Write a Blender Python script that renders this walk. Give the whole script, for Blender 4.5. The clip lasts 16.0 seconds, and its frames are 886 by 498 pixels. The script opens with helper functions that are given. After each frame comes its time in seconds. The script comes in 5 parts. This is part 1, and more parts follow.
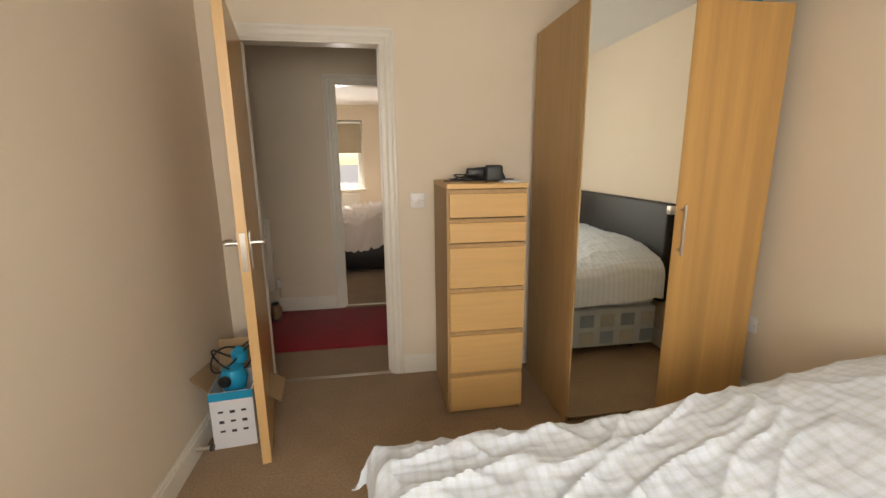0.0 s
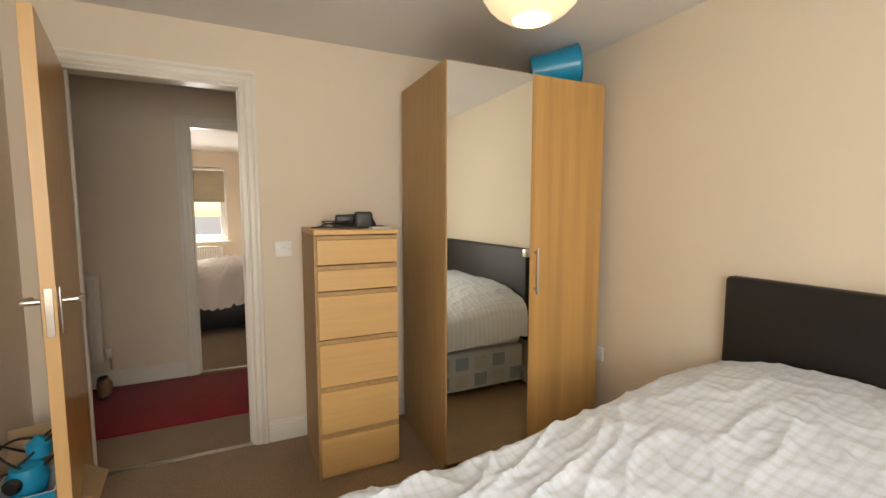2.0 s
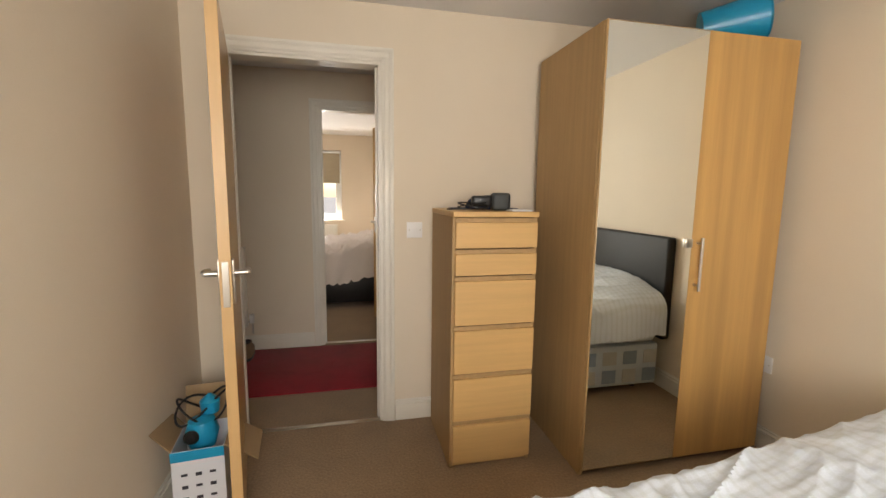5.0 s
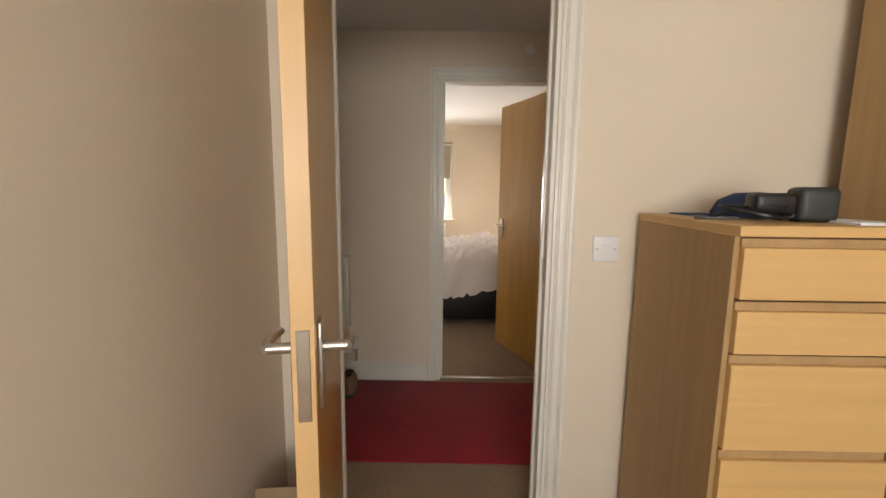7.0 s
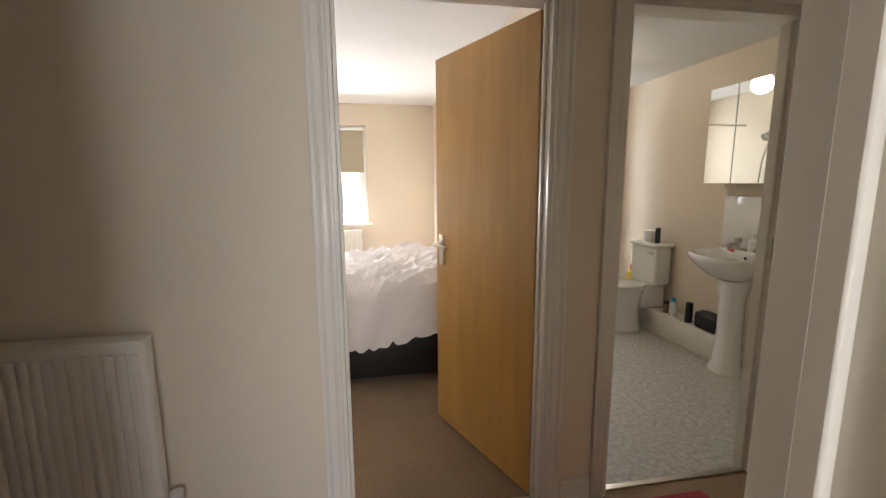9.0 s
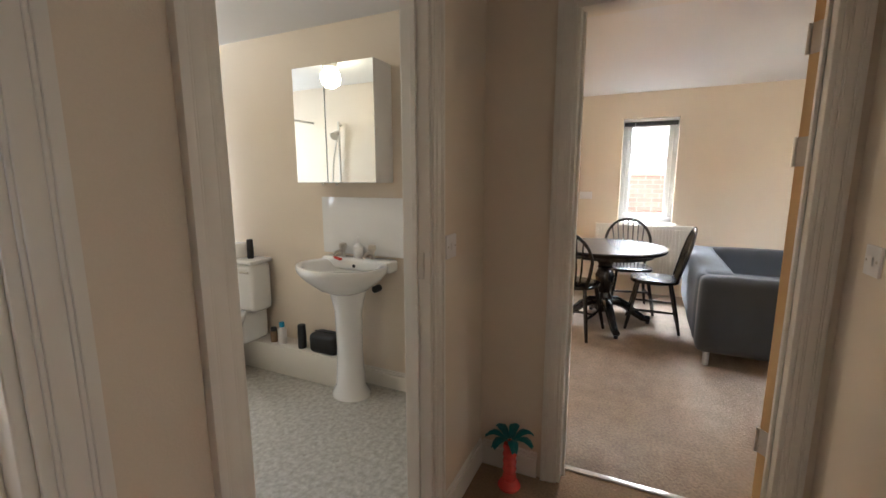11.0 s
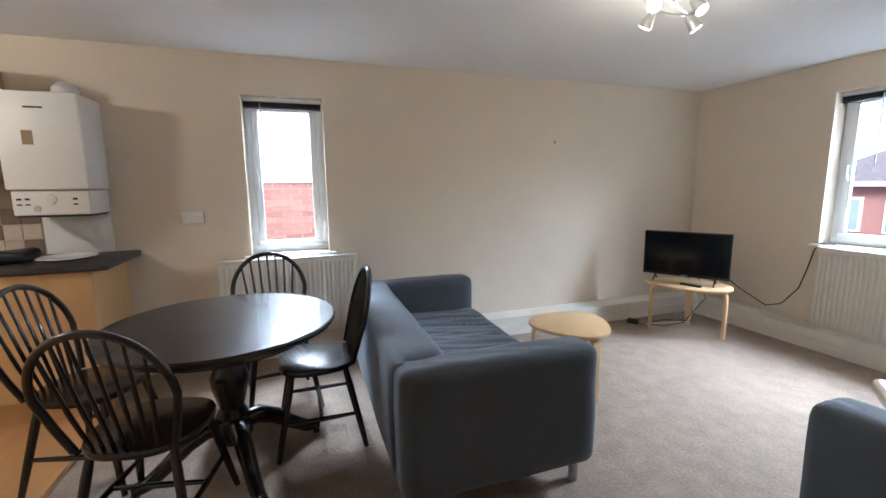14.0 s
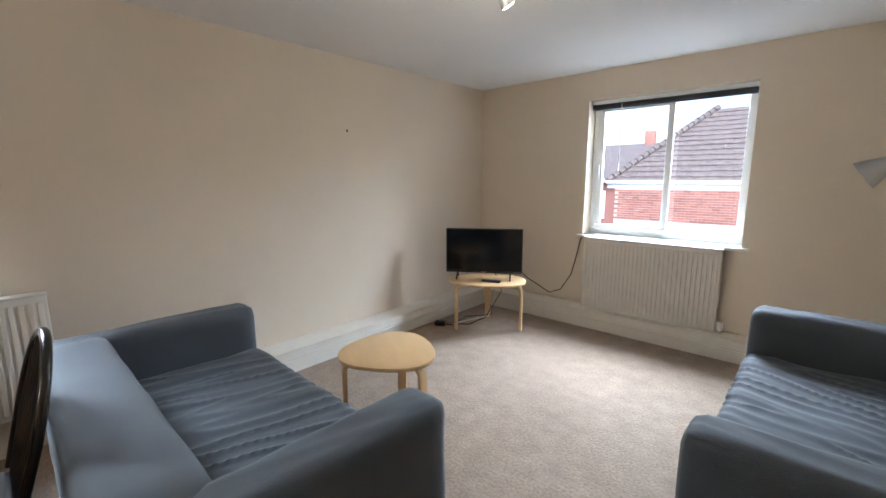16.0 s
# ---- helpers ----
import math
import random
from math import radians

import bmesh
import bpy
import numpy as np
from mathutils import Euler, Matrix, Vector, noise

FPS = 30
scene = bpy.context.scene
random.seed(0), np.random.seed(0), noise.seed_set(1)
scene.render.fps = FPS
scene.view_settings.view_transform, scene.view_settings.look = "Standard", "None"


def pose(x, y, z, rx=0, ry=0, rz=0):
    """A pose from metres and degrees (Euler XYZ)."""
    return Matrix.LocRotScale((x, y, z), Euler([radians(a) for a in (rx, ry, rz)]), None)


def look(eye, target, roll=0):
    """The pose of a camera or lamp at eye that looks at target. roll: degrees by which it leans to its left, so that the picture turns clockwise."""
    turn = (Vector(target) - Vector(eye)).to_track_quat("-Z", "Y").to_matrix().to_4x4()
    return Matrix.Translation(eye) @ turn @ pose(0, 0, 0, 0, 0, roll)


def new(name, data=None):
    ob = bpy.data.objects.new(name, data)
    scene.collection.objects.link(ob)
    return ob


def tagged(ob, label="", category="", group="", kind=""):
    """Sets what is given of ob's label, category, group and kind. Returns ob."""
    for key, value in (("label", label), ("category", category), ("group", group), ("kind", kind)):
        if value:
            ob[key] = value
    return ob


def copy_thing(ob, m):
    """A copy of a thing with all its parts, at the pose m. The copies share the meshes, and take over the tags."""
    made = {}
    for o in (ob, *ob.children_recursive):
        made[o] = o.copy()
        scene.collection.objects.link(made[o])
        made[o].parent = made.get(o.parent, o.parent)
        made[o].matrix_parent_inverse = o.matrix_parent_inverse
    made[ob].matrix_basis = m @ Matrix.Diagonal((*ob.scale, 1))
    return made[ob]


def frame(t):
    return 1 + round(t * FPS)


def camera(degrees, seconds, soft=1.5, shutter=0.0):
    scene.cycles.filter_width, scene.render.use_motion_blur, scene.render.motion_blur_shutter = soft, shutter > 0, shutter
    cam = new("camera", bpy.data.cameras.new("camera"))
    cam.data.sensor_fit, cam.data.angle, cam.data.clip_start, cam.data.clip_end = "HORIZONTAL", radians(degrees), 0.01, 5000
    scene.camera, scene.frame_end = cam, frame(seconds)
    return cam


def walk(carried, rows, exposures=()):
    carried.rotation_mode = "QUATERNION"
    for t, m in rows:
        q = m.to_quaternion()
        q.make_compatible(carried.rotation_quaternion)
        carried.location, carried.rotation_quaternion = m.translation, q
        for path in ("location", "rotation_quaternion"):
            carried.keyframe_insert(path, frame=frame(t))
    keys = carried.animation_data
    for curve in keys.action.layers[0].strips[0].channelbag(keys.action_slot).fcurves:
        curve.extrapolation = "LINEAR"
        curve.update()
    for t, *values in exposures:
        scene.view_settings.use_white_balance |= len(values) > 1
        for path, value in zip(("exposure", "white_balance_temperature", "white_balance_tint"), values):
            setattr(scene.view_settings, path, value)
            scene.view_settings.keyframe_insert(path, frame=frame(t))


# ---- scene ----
cam = camera(92.9, 16.0, 1.5)
PATH = [
    (0, (0.41, -2.494, 1.339), (0.703, -0.56, 0.921), -0.6),
    (0.5, (0.456, -2.5, 1.331), (0.986, -0.607, 0.964), -0.6),
    (1, (0.458, -2.498, 1.324), (1.161, -0.648, 1.034), -0.3),
    (1.5, (0.462, -2.504, 1.316), (1.262, -0.684, 1.102), -0.1),
    (2, (0.457, -2.497, 1.307), (1.298, -0.691, 1.13), 0.0),
    (2.5, (0.457, -2.485, 1.3), (1.31, -0.685, 1.119), 0.1),
    (3, (0.46, -2.471, 1.301), (1.313, -0.674, 1.091), 0.2),
    (3.5, (0.44, -2.441, 1.296), (1.272, -0.638, 1.055), 0.3),
    (4, (0.39, -2.415, 1.306), (1.152, -0.583, 1.054), 0.4),
    (4.5, (0.337, -2.387, 1.311), (0.962, -0.505, 1.055), 0.6),
    (5, (0.284, -2.295, 1.299), (0.72, -0.36, 1.039), 0.7),
    (5.2, (0.261, -2.214, 1.285), (0.612, -0.263, 1.022), 0.8),
    (7.5, (0.092, -1.116, 1.298), (0.067, 0.864, 1.017), 0.6),
    (8, (0.17, -0.792, 1.304), (0.166, 1.189, 1.029), 0.8),
    (8.2, (0.156, -0.675, 1.30), (0.182, 1.306, 1.02), 0.6),
    (10.3, (0.333, 0.594, 1.4), (1.673, 2.035, 1.043), -0.2),
    (10.5, (0.389, 0.648, 1.387), (1.891, 1.925, 1.052), -0.3),
    (11, (0.639, 0.702, 1.326), (2.426, 1.542, 1.002), -0.1),
    (11.5, (0.962, 0.724, 1.297), (2.883, 1.194, 0.998), -0.6),
    (12, (1.307, 0.782, 1.295), (3.277, 0.96, 0.997), -0.9),
    (12.5, (1.646, 0.79, 1.269), (3.626, 0.742, 0.987), -0.5),
    (13, (2.007, 0.733, 1.27), (3.972, 0.484, 0.99), -0.5),
    (13.5, (2.312, 0.671, 1.285), (4.241, 0.231, 0.997), -0.6),
    (14, (2.569, 0.611, 1.349), (4.438, -0.034, 1.049), -0.6),
    (14.5, (2.76, 0.502, 1.343), (4.54, -0.357, 1.042), -0.6),
    (15, (2.928, 0.37, 1.354), (4.579, -0.717, 1.049), -0.6),
    (15.5, (3.032, 0.32, 1.341), (4.52, -0.978, 1.023), -0.4),
    (16, (3.147, 0.355, 1.361), (4.471, -1.106, 1.028), -0.2),
]
walk(cam, [(t, look(eye, target, roll)) for t, eye, target, roll in PATH],
     [(0, 1.25, 7700, 13), (5.2, 1.4, 7400, 13), (8.2, 1.8, 6700, 12), (10.3, 2.45, 5900, 10), (12.9, 2.6, 5700, 10), (13.6, 1.95, 5150, 8), (14.5, 1.9, 5250, 8), (16, 1.8, 5400, 8)])

# ---- light ----
world = bpy.data.worlds.new("world")
scene.world = world
world.use_nodes = True
wn = world.node_tree.nodes
sky = wn.new("ShaderNodeTexSky")
sky.sky_type, sky.sun_disc = "NISHITA", False
sky.sun_elevation, sky.sun_rotation = radians(42), radians(323)
sky.air_density, sky.dust_density = 1.0, 1.5
wn["Background"].inputs[1].default_value = 0.15
world.node_tree.links.new(sky.outputs[0], wn["Background"].inputs[0])
sun = new("sun", bpy.data.lights.new("sun", "SUN"))
sun.data.energy, sun.data.angle, sun.data.color = 2.6, radians(25), (1, 0.96, 0.9)
sun.matrix_world = look((-6, 8, 20), (0, 0, 11))


def window_light(name, eye, target, w, h, power, color=(0.93, 0.97, 1.0)):
    lamp = bpy.data.lights.new(name, "AREA")
    lamp.shape, lamp.size, lamp.size_y, lamp.energy, lamp.color = "RECTANGLE", w, h, power, color
    ob = new(name, lamp)
    ob.matrix_world = look(eye, target)
    return ob


def bulb_light(name, place, power, radius, color=(1, 0.8, 0.55)):
    lamp = bpy.data.lights.new(name, "POINT")
    lamp.energy, lamp.shadow_soft_size, lamp.color = power, radius, color
    ob = new(name, lamp)
    ob.location = place
    return ob


window_light("sky_light_bedroom", (0.35, -3.50, 1.45), (1.1, -1, 1.1), 1.2, 1.1, 17)
window_light("sky_light_east", (7.0, 0.66, 2.6), (4.6, 0.66, 1.0), 1.3, 1.2, 110)
window_light("sky_light_south", (4.2, -4.9, 2.9), (4.2, -1.6, 1.5), 2.6, 1.5, 190)
window_light("sky_light_bedroom_back", (-0.52, 5.09, 1.17), (-0.3, 3.0, 0.2), 0.9, 0.62, 22)
window_light("sky_light_bathroom", (1.75, 4.62, 1.6), (1.9, 2.5, 0.8), 0.7, 0.9, 4.5)
bulb_light("pendant_bulb", (1.36, -1.27, 2.09), 1.6, 0.05)
bulb_light("kitchen_bulb", (4.75, 3.2, 2.05), 10, 0.1, (1, 0.84, 0.62))
bulb_light("spot_bulb", (4.17, -0.95, 2.05), 1.3, 0.03)
bulb_light("spot_bulb", (4.30, -1.32, 2.06), 1.3, 0.03)


# ---- materials ----
def mat(name, color, rough=0.6, metal=0.0, var=0.12, scale=6.0, fine=0.0, fine_scale=200.0, bump=0.0, stretch=(1, 1, 1), sheen=0.0, spec=0.5, second=None, coat=0.0):
    m = bpy.data.materials.new(name)
    m.use_nodes = True
    n, l = m.node_tree.nodes, m.node_tree.links
    b = n["Principled BSDF"]
    b.inputs["Roughness"].default_value, b.inputs["Metallic"].default_value = rough, metal
    b.inputs["Specular IOR Level"].default_value = spec
    b.inputs["Sheen Weight"].default_value = sheen
    b.inputs["Coat Weight"].default_value = coat
    tc, mp = n.new("ShaderNodeTexCoord"), n.new("ShaderNodeMapping")
    mp.inputs["Scale"].default_value = stretch
    l.new(tc.outputs["Object"], mp.inputs[0])
    big, small = n.new("ShaderNodeTexNoise"), n.new("ShaderNodeTexNoise")
    big.inputs["Scale"].default_value, big.inputs["Detail"].default_value = scale, 5
    small.inputs["Scale"].default_value, small.inputs["Detail"].default_value = fine_scale, 3
    l.new(mp.outputs[0], big.inputs[0])
    l.new(mp.outputs[0], small.inputs[0])
    ramp = n.new("ShaderNodeValToRGB")
    c2 = second or tuple(c * (1 - var) for c in color)
    ramp.color_ramp.elements[0].position, ramp.color_ramp.elements[1].position = 0.32, 0.68
    ramp.color_ramp.elements[0].color, ramp.color_ramp.elements[1].color = (*c2, 1), (*color, 1)
    l.new(big.outputs["Fac"], ramp.inputs[0])
    out = ramp.outputs[0]
    if fine:
        mix = n.new("ShaderNodeMix")
        mix.data_type, mix.blend_type = "RGBA", "MULTIPLY"
        mix.inputs["Factor"].default_value = fine
        fr = n.new("ShaderNodeValToRGB")
        fr.color_ramp.elements[0].position, fr.color_ramp.elements[1].position = 0.3, 0.7
        fr.color_ramp.elements[0].color = (0.35, 0.35, 0.35, 1)
        l.new(small.outputs["Fac"], fr.inputs[0])
        l.new(out, mix.inputs["A"])
        l.new(fr.outputs[0], mix.inputs["B"])
        out = mix.outputs["Result"]
    l.new(out, b.inputs["Base Color"])
    if bump:
        bp = n.new("ShaderNodeBump")
        bp.inputs["Strength"].default_value, bp.inputs["Distance"].default_value = bump, 0.004
        l.new(small.outputs["Fac"], bp.inputs["Height"])
        l.new(bp.outputs[0], b.inputs["Normal"])
    return m


def glowing(name, color, strength):
    m = mat(name, color, 0.5)
    b = m.node_tree.nodes["Principled BSDF"]
    b.inputs["Emission Color"].default_value, b.inputs["Emission Strength"].default_value = (*color, 1), strength
    return m


def by_object(m, lo, hi):
    """Varies a material's colour from piece to piece."""
    n, l = m.node_tree.nodes, m.node_tree.links
    b = n["Principled BSDF"]
    src = b.inputs["Base Color"].links[0].from_socket
    info, rng, mul = n.new("ShaderNodeObjectInfo"), n.new("ShaderNodeMapRange"), n.new("ShaderNodeMix")
    rng.inputs["To Min"].default_value, rng.inputs["To Max"].default_value = lo, hi
    l.new(info.outputs["Random"], rng.inputs["Value"])
    mul.data_type, mul.blend_type = "RGBA", "MULTIPLY"
    mul.inputs["Factor"].default_value = 1
    l.new(src, mul.inputs["A"])
    l.new(rng.outputs[0], mul.inputs["B"])
    l.new(mul.outputs["Result"], b.inputs["Base Color"])
    return m


def checks(m, pitch, dark):
    """Adds a faint woven check to a cloth."""
    n, l = m.node_tree.nodes, m.node_tree.links
    b = n["Principled BSDF"]
    src = b.inputs["Base Color"].links[0].from_socket
    tc = n.new("ShaderNodeTexCoord")
    for axis in ("X", "Y"):
        wv, rp, mx = n.new("ShaderNodeTexWave"), n.new("ShaderNodeValToRGB"), n.new("ShaderNodeMix")
        wv.bands_direction = axis
        wv.inputs["Scale"].default_value, wv.inputs["Distortion"].default_value, wv.inputs["Detail"].default_value = 0.314 / pitch, 1.2, 2
        rp.color_ramp.elements[0].position, rp.color_ramp.elements[1].position = 0.55, 0.9
        rp.color_ramp.elements[0].color, rp.color_ramp.elements[1].color = (1, 1, 1, 1), (dark, dark, dark * 0.98, 1)
        mx.data_type, mx.blend_type = "RGBA", "MULTIPLY"
        mx.inputs["Factor"].default_value = 1
        l.new(tc.outputs["Object"], wv.inputs[0])
        l.new(wv.outputs["Fac"], rp.inputs[0])
        l.new(src, mx.inputs["A"])
        l.new(rp.outputs[0], mx.inputs["B"])
        src = mx.outputs["Result"]
    l.new(src, b.inputs["Base Color"])
    return m


WALL = mat("cream wall paint", (0.75, 0.65, 0.52), 0.75, var=0.05, scale=1.3, fine=0.04, fine_scale=260, bump=0.12)
CEIL = mat("white ceiling paint", (0.80, 0.79, 0.78), 0.85, var=0.04, scale=1.0, bump=0.08)
TRIM = mat("white gloss woodwork", (0.78, 0.74, 0.66), 0.32, var=0.05, scale=4)
CARPET = mat("beige carpet", (0.38, 0.285, 0.205), 0.95, var=0.24, scale=9, fine=0.5, fine_scale=70, bump=0.9, sheen=0.15)
# the same beige carpet with the sleeping side's shade put into its colour
CARPET_SHADED = mat("beige carpet in shade", (0.33, 0.215, 0.12), 0.95, var=0.15, scale=5, fine=0.4, fine_scale=90, bump=0.8, sheen=0.15)
RUG = mat("crimson rug", (0.36, 0.004, 0.016), 0.95, var=0.3, scale=6, fine=0.45, fine_scale=140, bump=0.9, sheen=0.1)
LINO = mat("mottled stone vinyl", (0.62, 0.60, 0.54), 0.5, var=0.3, scale=34, fine=0.35, fine_scale=60, second=(0.42, 0.39, 0.33))
VINYL = mat("oak vinyl", (0.60, 0.34, 0.14), 0.38, var=0.18, scale=3.5, stretch=(0.25, 2.2, 1), fine=0.12, fine_scale=40)
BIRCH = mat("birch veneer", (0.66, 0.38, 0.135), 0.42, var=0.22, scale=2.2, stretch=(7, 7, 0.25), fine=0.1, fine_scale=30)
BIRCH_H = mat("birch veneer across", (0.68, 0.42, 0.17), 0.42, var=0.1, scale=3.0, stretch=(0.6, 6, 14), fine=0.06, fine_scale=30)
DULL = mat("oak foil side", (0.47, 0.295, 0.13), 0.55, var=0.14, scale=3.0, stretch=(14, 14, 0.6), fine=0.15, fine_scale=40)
DOORWOOD = mat("maple door veneer", (0.60, 0.34, 0.09), 0.30, var=0.16, scale=2.2, stretch=(7, 7, 0.8), fine=0.1, fine_scale=26, coat=0.25)
DOOREDGE = mat("maple door lipping", (0.66, 0.42, 0.19), 0.4, var=0.1, scale=4, stretch=(9, 9, 0.6))
KITCHEN = mat("beech kitchen front", (0.66, 0.42, 0.19), 0.38, var=0.09, scale=3, stretch=(6, 6, 0.7), fine=0.08, fine_scale=40)
BENT = mat("bent birch", (0.68, 0.46, 0.23), 0.4, var=0.1, scale=4, stretch=(4, 1, 1), fine=0.08)
BLACKWOOD = mat("black stained wood", (0.010, 0.007, 0.006), 0.27, var=0.3, scale=8, stretch=(1, 6, 1), coat=0.2)
FABRIC = mat("grey sofa cotton", (0.062, 0.072, 0.086), 0.75, var=0.12, scale=7, fine=0.3, fine_scale=320, bump=0.35, sheen=0.15)
LEATHER = mat("black leatherette", (0.007, 0.005, 0.005), 0.5, var=0.3, scale=12, fine=0.1, fine_scale=180, bump=0.3)
LINEN = mat("white bedding", (0.70, 0.77, 0.86), 0.85, var=0.05, scale=5, fine=0.12, fine_scale=230, bump=0.25, sheen=0.2)
checks(LINEN, 0.035, 0.92)
LINEN2 = mat("pale pink bedding", (0.78, 0.72, 0.70), 0.85, var=0.06, scale=4, fine=0.06, bump=0.2, sheen=0.2)
DIVAN = mat("pale blue divan ticking", (0.52, 0.60, 0.66), 0.85, var=0.08, scale=8, fine=0.1)
DIVAN2 = mat("slate blue square", (0.26, 0.34, 0.43), 0.85, var=0.12, scale=8)
DIVAN3 = mat("sand square", (0.50, 0.50, 0.47), 0.85, var=0.12, scale=8)
CHROME = mat("brushed nickel", (0.62, 0.58, 0.52), 0.28, 1.0, var=0.08, scale=20)
STEEL = mat("stainless steel", (0.55, 0.55, 0.55), 0.33, 1.0, var=0.08, scale=6, stretch=(1, 8, 1))
MIRROR = mat("mirror", (0.90, 0.92, 0.88), 0.02, 1.0, var=0.0)
PORCELAIN = mat("white porcelain", (0.82, 0.81, 0.78), 0.12, var=0.02, scale=3, coat=0.5)
RADWHITE = mat("radiator enamel", (0.76, 0.72, 0.64), 0.4, var=0.03, scale=5)
UPVC = mat("white plastic frame", (0.80, 0.82, 0.83), 0.3, var=0.03, scale=5)
PLASTIC = mat("white plastic", (0.80, 0.78, 0.76), 0.35, var=0.03, scale=7)
BLACK = mat("black plastic", (0.012, 0.012, 0.013), 0.4, var=0.2, scale=20)
SCREEN = mat("black screen glass", (0.004, 0.004, 0.005), 0.12, var=0.1, scale=2)
CHARCOAL = mat("charcoal plastic", (0.035, 0.04, 0.04), 0.5, var=0.2, scale=20)
WORKTOP = mat("dark slate worktop", (0.055, 0.05, 0.05), 0.42, var=0.3, scale=30, fine=0.3, fine_scale=90)
TILE_A = by_object(mat("cream tile", (0.62, 0.52, 0.43), 0.25, var=0.1, scale=12), 0.8, 1.1)
TILE_B = by_object(mat("brown tile", (0.26, 0.18, 0.135), 0.25, var=0.15, scale=12), 0.8, 1.2)
GROUT = mat("grout", (0.66, 0.60, 0.53), 0.8, var=0.08)
BLUE = mat("turquoise plastic", (0.0, 0.30, 0.52), 0.3, var=0.1, scale=8)
CARD = mat("brown cardboard", (0.36, 0.24, 0.13), 0.85, var=0.12, scale=9, fine=0.15)
CARDWHITE = mat("white printed card", (0.72, 0.73, 0.76), 0.55, var=0.04)
INK = mat("dark ink", (0.03, 0.03, 0.04), 0.6)
TEAL = mat("teal foil", (0.0, 0.22, 0.24), 0.4, var=0.2, scale=30)
RED = mat("red clear plastic", (0.75, 0.07, 0.06), 0.2, var=0.2, scale=20)
YELLOW = mat("yellow plastic", (0.85, 0.60, 0.02), 0.35, var=0.05)
NAVY = mat("navy cloth", (0.02, 0.045, 0.12), 0.8, var=0.3, scale=20)
TAN = mat("tan suede", (0.30, 0.20, 0.12), 0.9, var=0.2, scale=16, fine=0.2)
BLINDGREY = mat("dark venetian slats", (0.05, 0.05, 0.055), 0.45, var=0.2, scale=10)
BLIND = mat("beige roller blind", (0.42, 0.36, 0.26), 0.85, var=0.06, scale=6, stretch=(1, 1, 4))
BRICK = by_object(mat("red brick", (0.42, 0.19, 0.145), 0.85, var=0.3, scale=14, fine=0.2, fine_scale=60), 0.75, 1.25)
MORTAR = mat("mortar", (0.55, 0.48, 0.42), 0.9, var=0.1)
RENDERED = mat("cream render", (0.80, 0.76, 0.66), 0.9, var=0.05, scale=2, fine=0.05)
ROOFTILE = by_object(mat("brown roof tile", (0.26, 0.205, 0.185), 0.85, var=0.35, scale=7, fine=0.3, fine_scale=50), 0.7, 1.25)
ASPHALT = mat("pale concrete paving", (0.30, 0.29, 0.28), 0.9, var=0.2, scale=4, fine=0.3)
HOUSEPANE = mat("reflecting house pane", (0.30, 0.33, 0.37), 0.1, var=0.2, scale=1)
PAPER = glowing("lit paper shade", (1.0, 0.82, 0.55), 0.28)
OPAL = glowing("lit opal glass", (1.0, 0.86, 0.60), 4.5)
BULB = glowing("lit bulb", (1.0, 0.78, 0.45), 12)
GLASS = bpy.data.materials.new("window glass")
GLASS.use_nodes = True
gb = GLASS.node_tree.nodes["Principled BSDF"]
gb.inputs["Transmission Weight"].default_value, gb.inputs["Roughness"].default_value, gb.inputs["IOR"].default_value = 1.0, 0.0, 1.05


# ---- mesh helpers ----
def box(x0, x1, y0, y1, z0, z1, r=0.0, seg=2, bm=None):
    own = bmesh.new()
    m = Matrix.Translation(((x0 + x1) / 2, (y0 + y1) / 2, (z0 + z1) / 2)) @ Matrix.Diagonal((x1 - x0, y1 - y0, z1 - z0, 1))
    bmesh.ops.create_cube(own, size=1, matrix=m)
    if r:
        bmesh.ops.bevel(own, geom=own.edges[:], offset=r, segments=seg, profile=0.5, affect="EDGES", clamp_overlap=True)
    return own if bm is None else join(bm, own)


def join(bm, other, m=None):
    if m is not None:
        bmesh.ops.transform(other, matrix=m, verts=other.verts[:])
    tmp = bpy.data.meshes.new("tmp")
    other.to_mesh(tmp)
    other.free()
    bm.from_mesh(tmp)
    bpy.data.meshes.remove(tmp)
    return bm


def rod(p0, p1, r0, r1=None, seg=12, bm=None):
    own = bmesh.new()
    p0, p1 = Vector(p0), Vector(p1)
    d = p1 - p0
    m = Matrix.Translation((p0 + p1) / 2) @ d.to_track_quat("Z", "Y").to_matrix().to_4x4()
    bmesh.ops.create_cone(own, cap_ends=True, segments=seg, radius1=r0, radius2=r0 if r1 is None else r1, depth=d.length, matrix=m)
    return own if bm is None else join(bm, own)


def lathe(profile, seg=28, m=None, bm=None):
    own = bmesh.new()
    rings = []
    for r, z in profile:
        rings.append([own.verts.new((max(r, 1e-4) * math.cos(2 * math.pi * k / seg), max(r, 1e-4) * math.sin(2 * math.pi * k / seg), z)) for k in range(seg)])
    for a, b in zip(rings, rings[1:]):
        for k in range(seg):
            own.faces.new((a[k], a[(k + 1) % seg], b[(k + 1) % seg], b[k]))
    own.faces.new(rings[0][::-1])
    own.faces.new(rings[-1])
    bmesh.ops.recalc_face_normals(own, faces=own.faces[:])
    if m is not None:
        bmesh.ops.transform(own, matrix=m, verts=own.verts[:])
    return own if bm is None else join(bm, own)


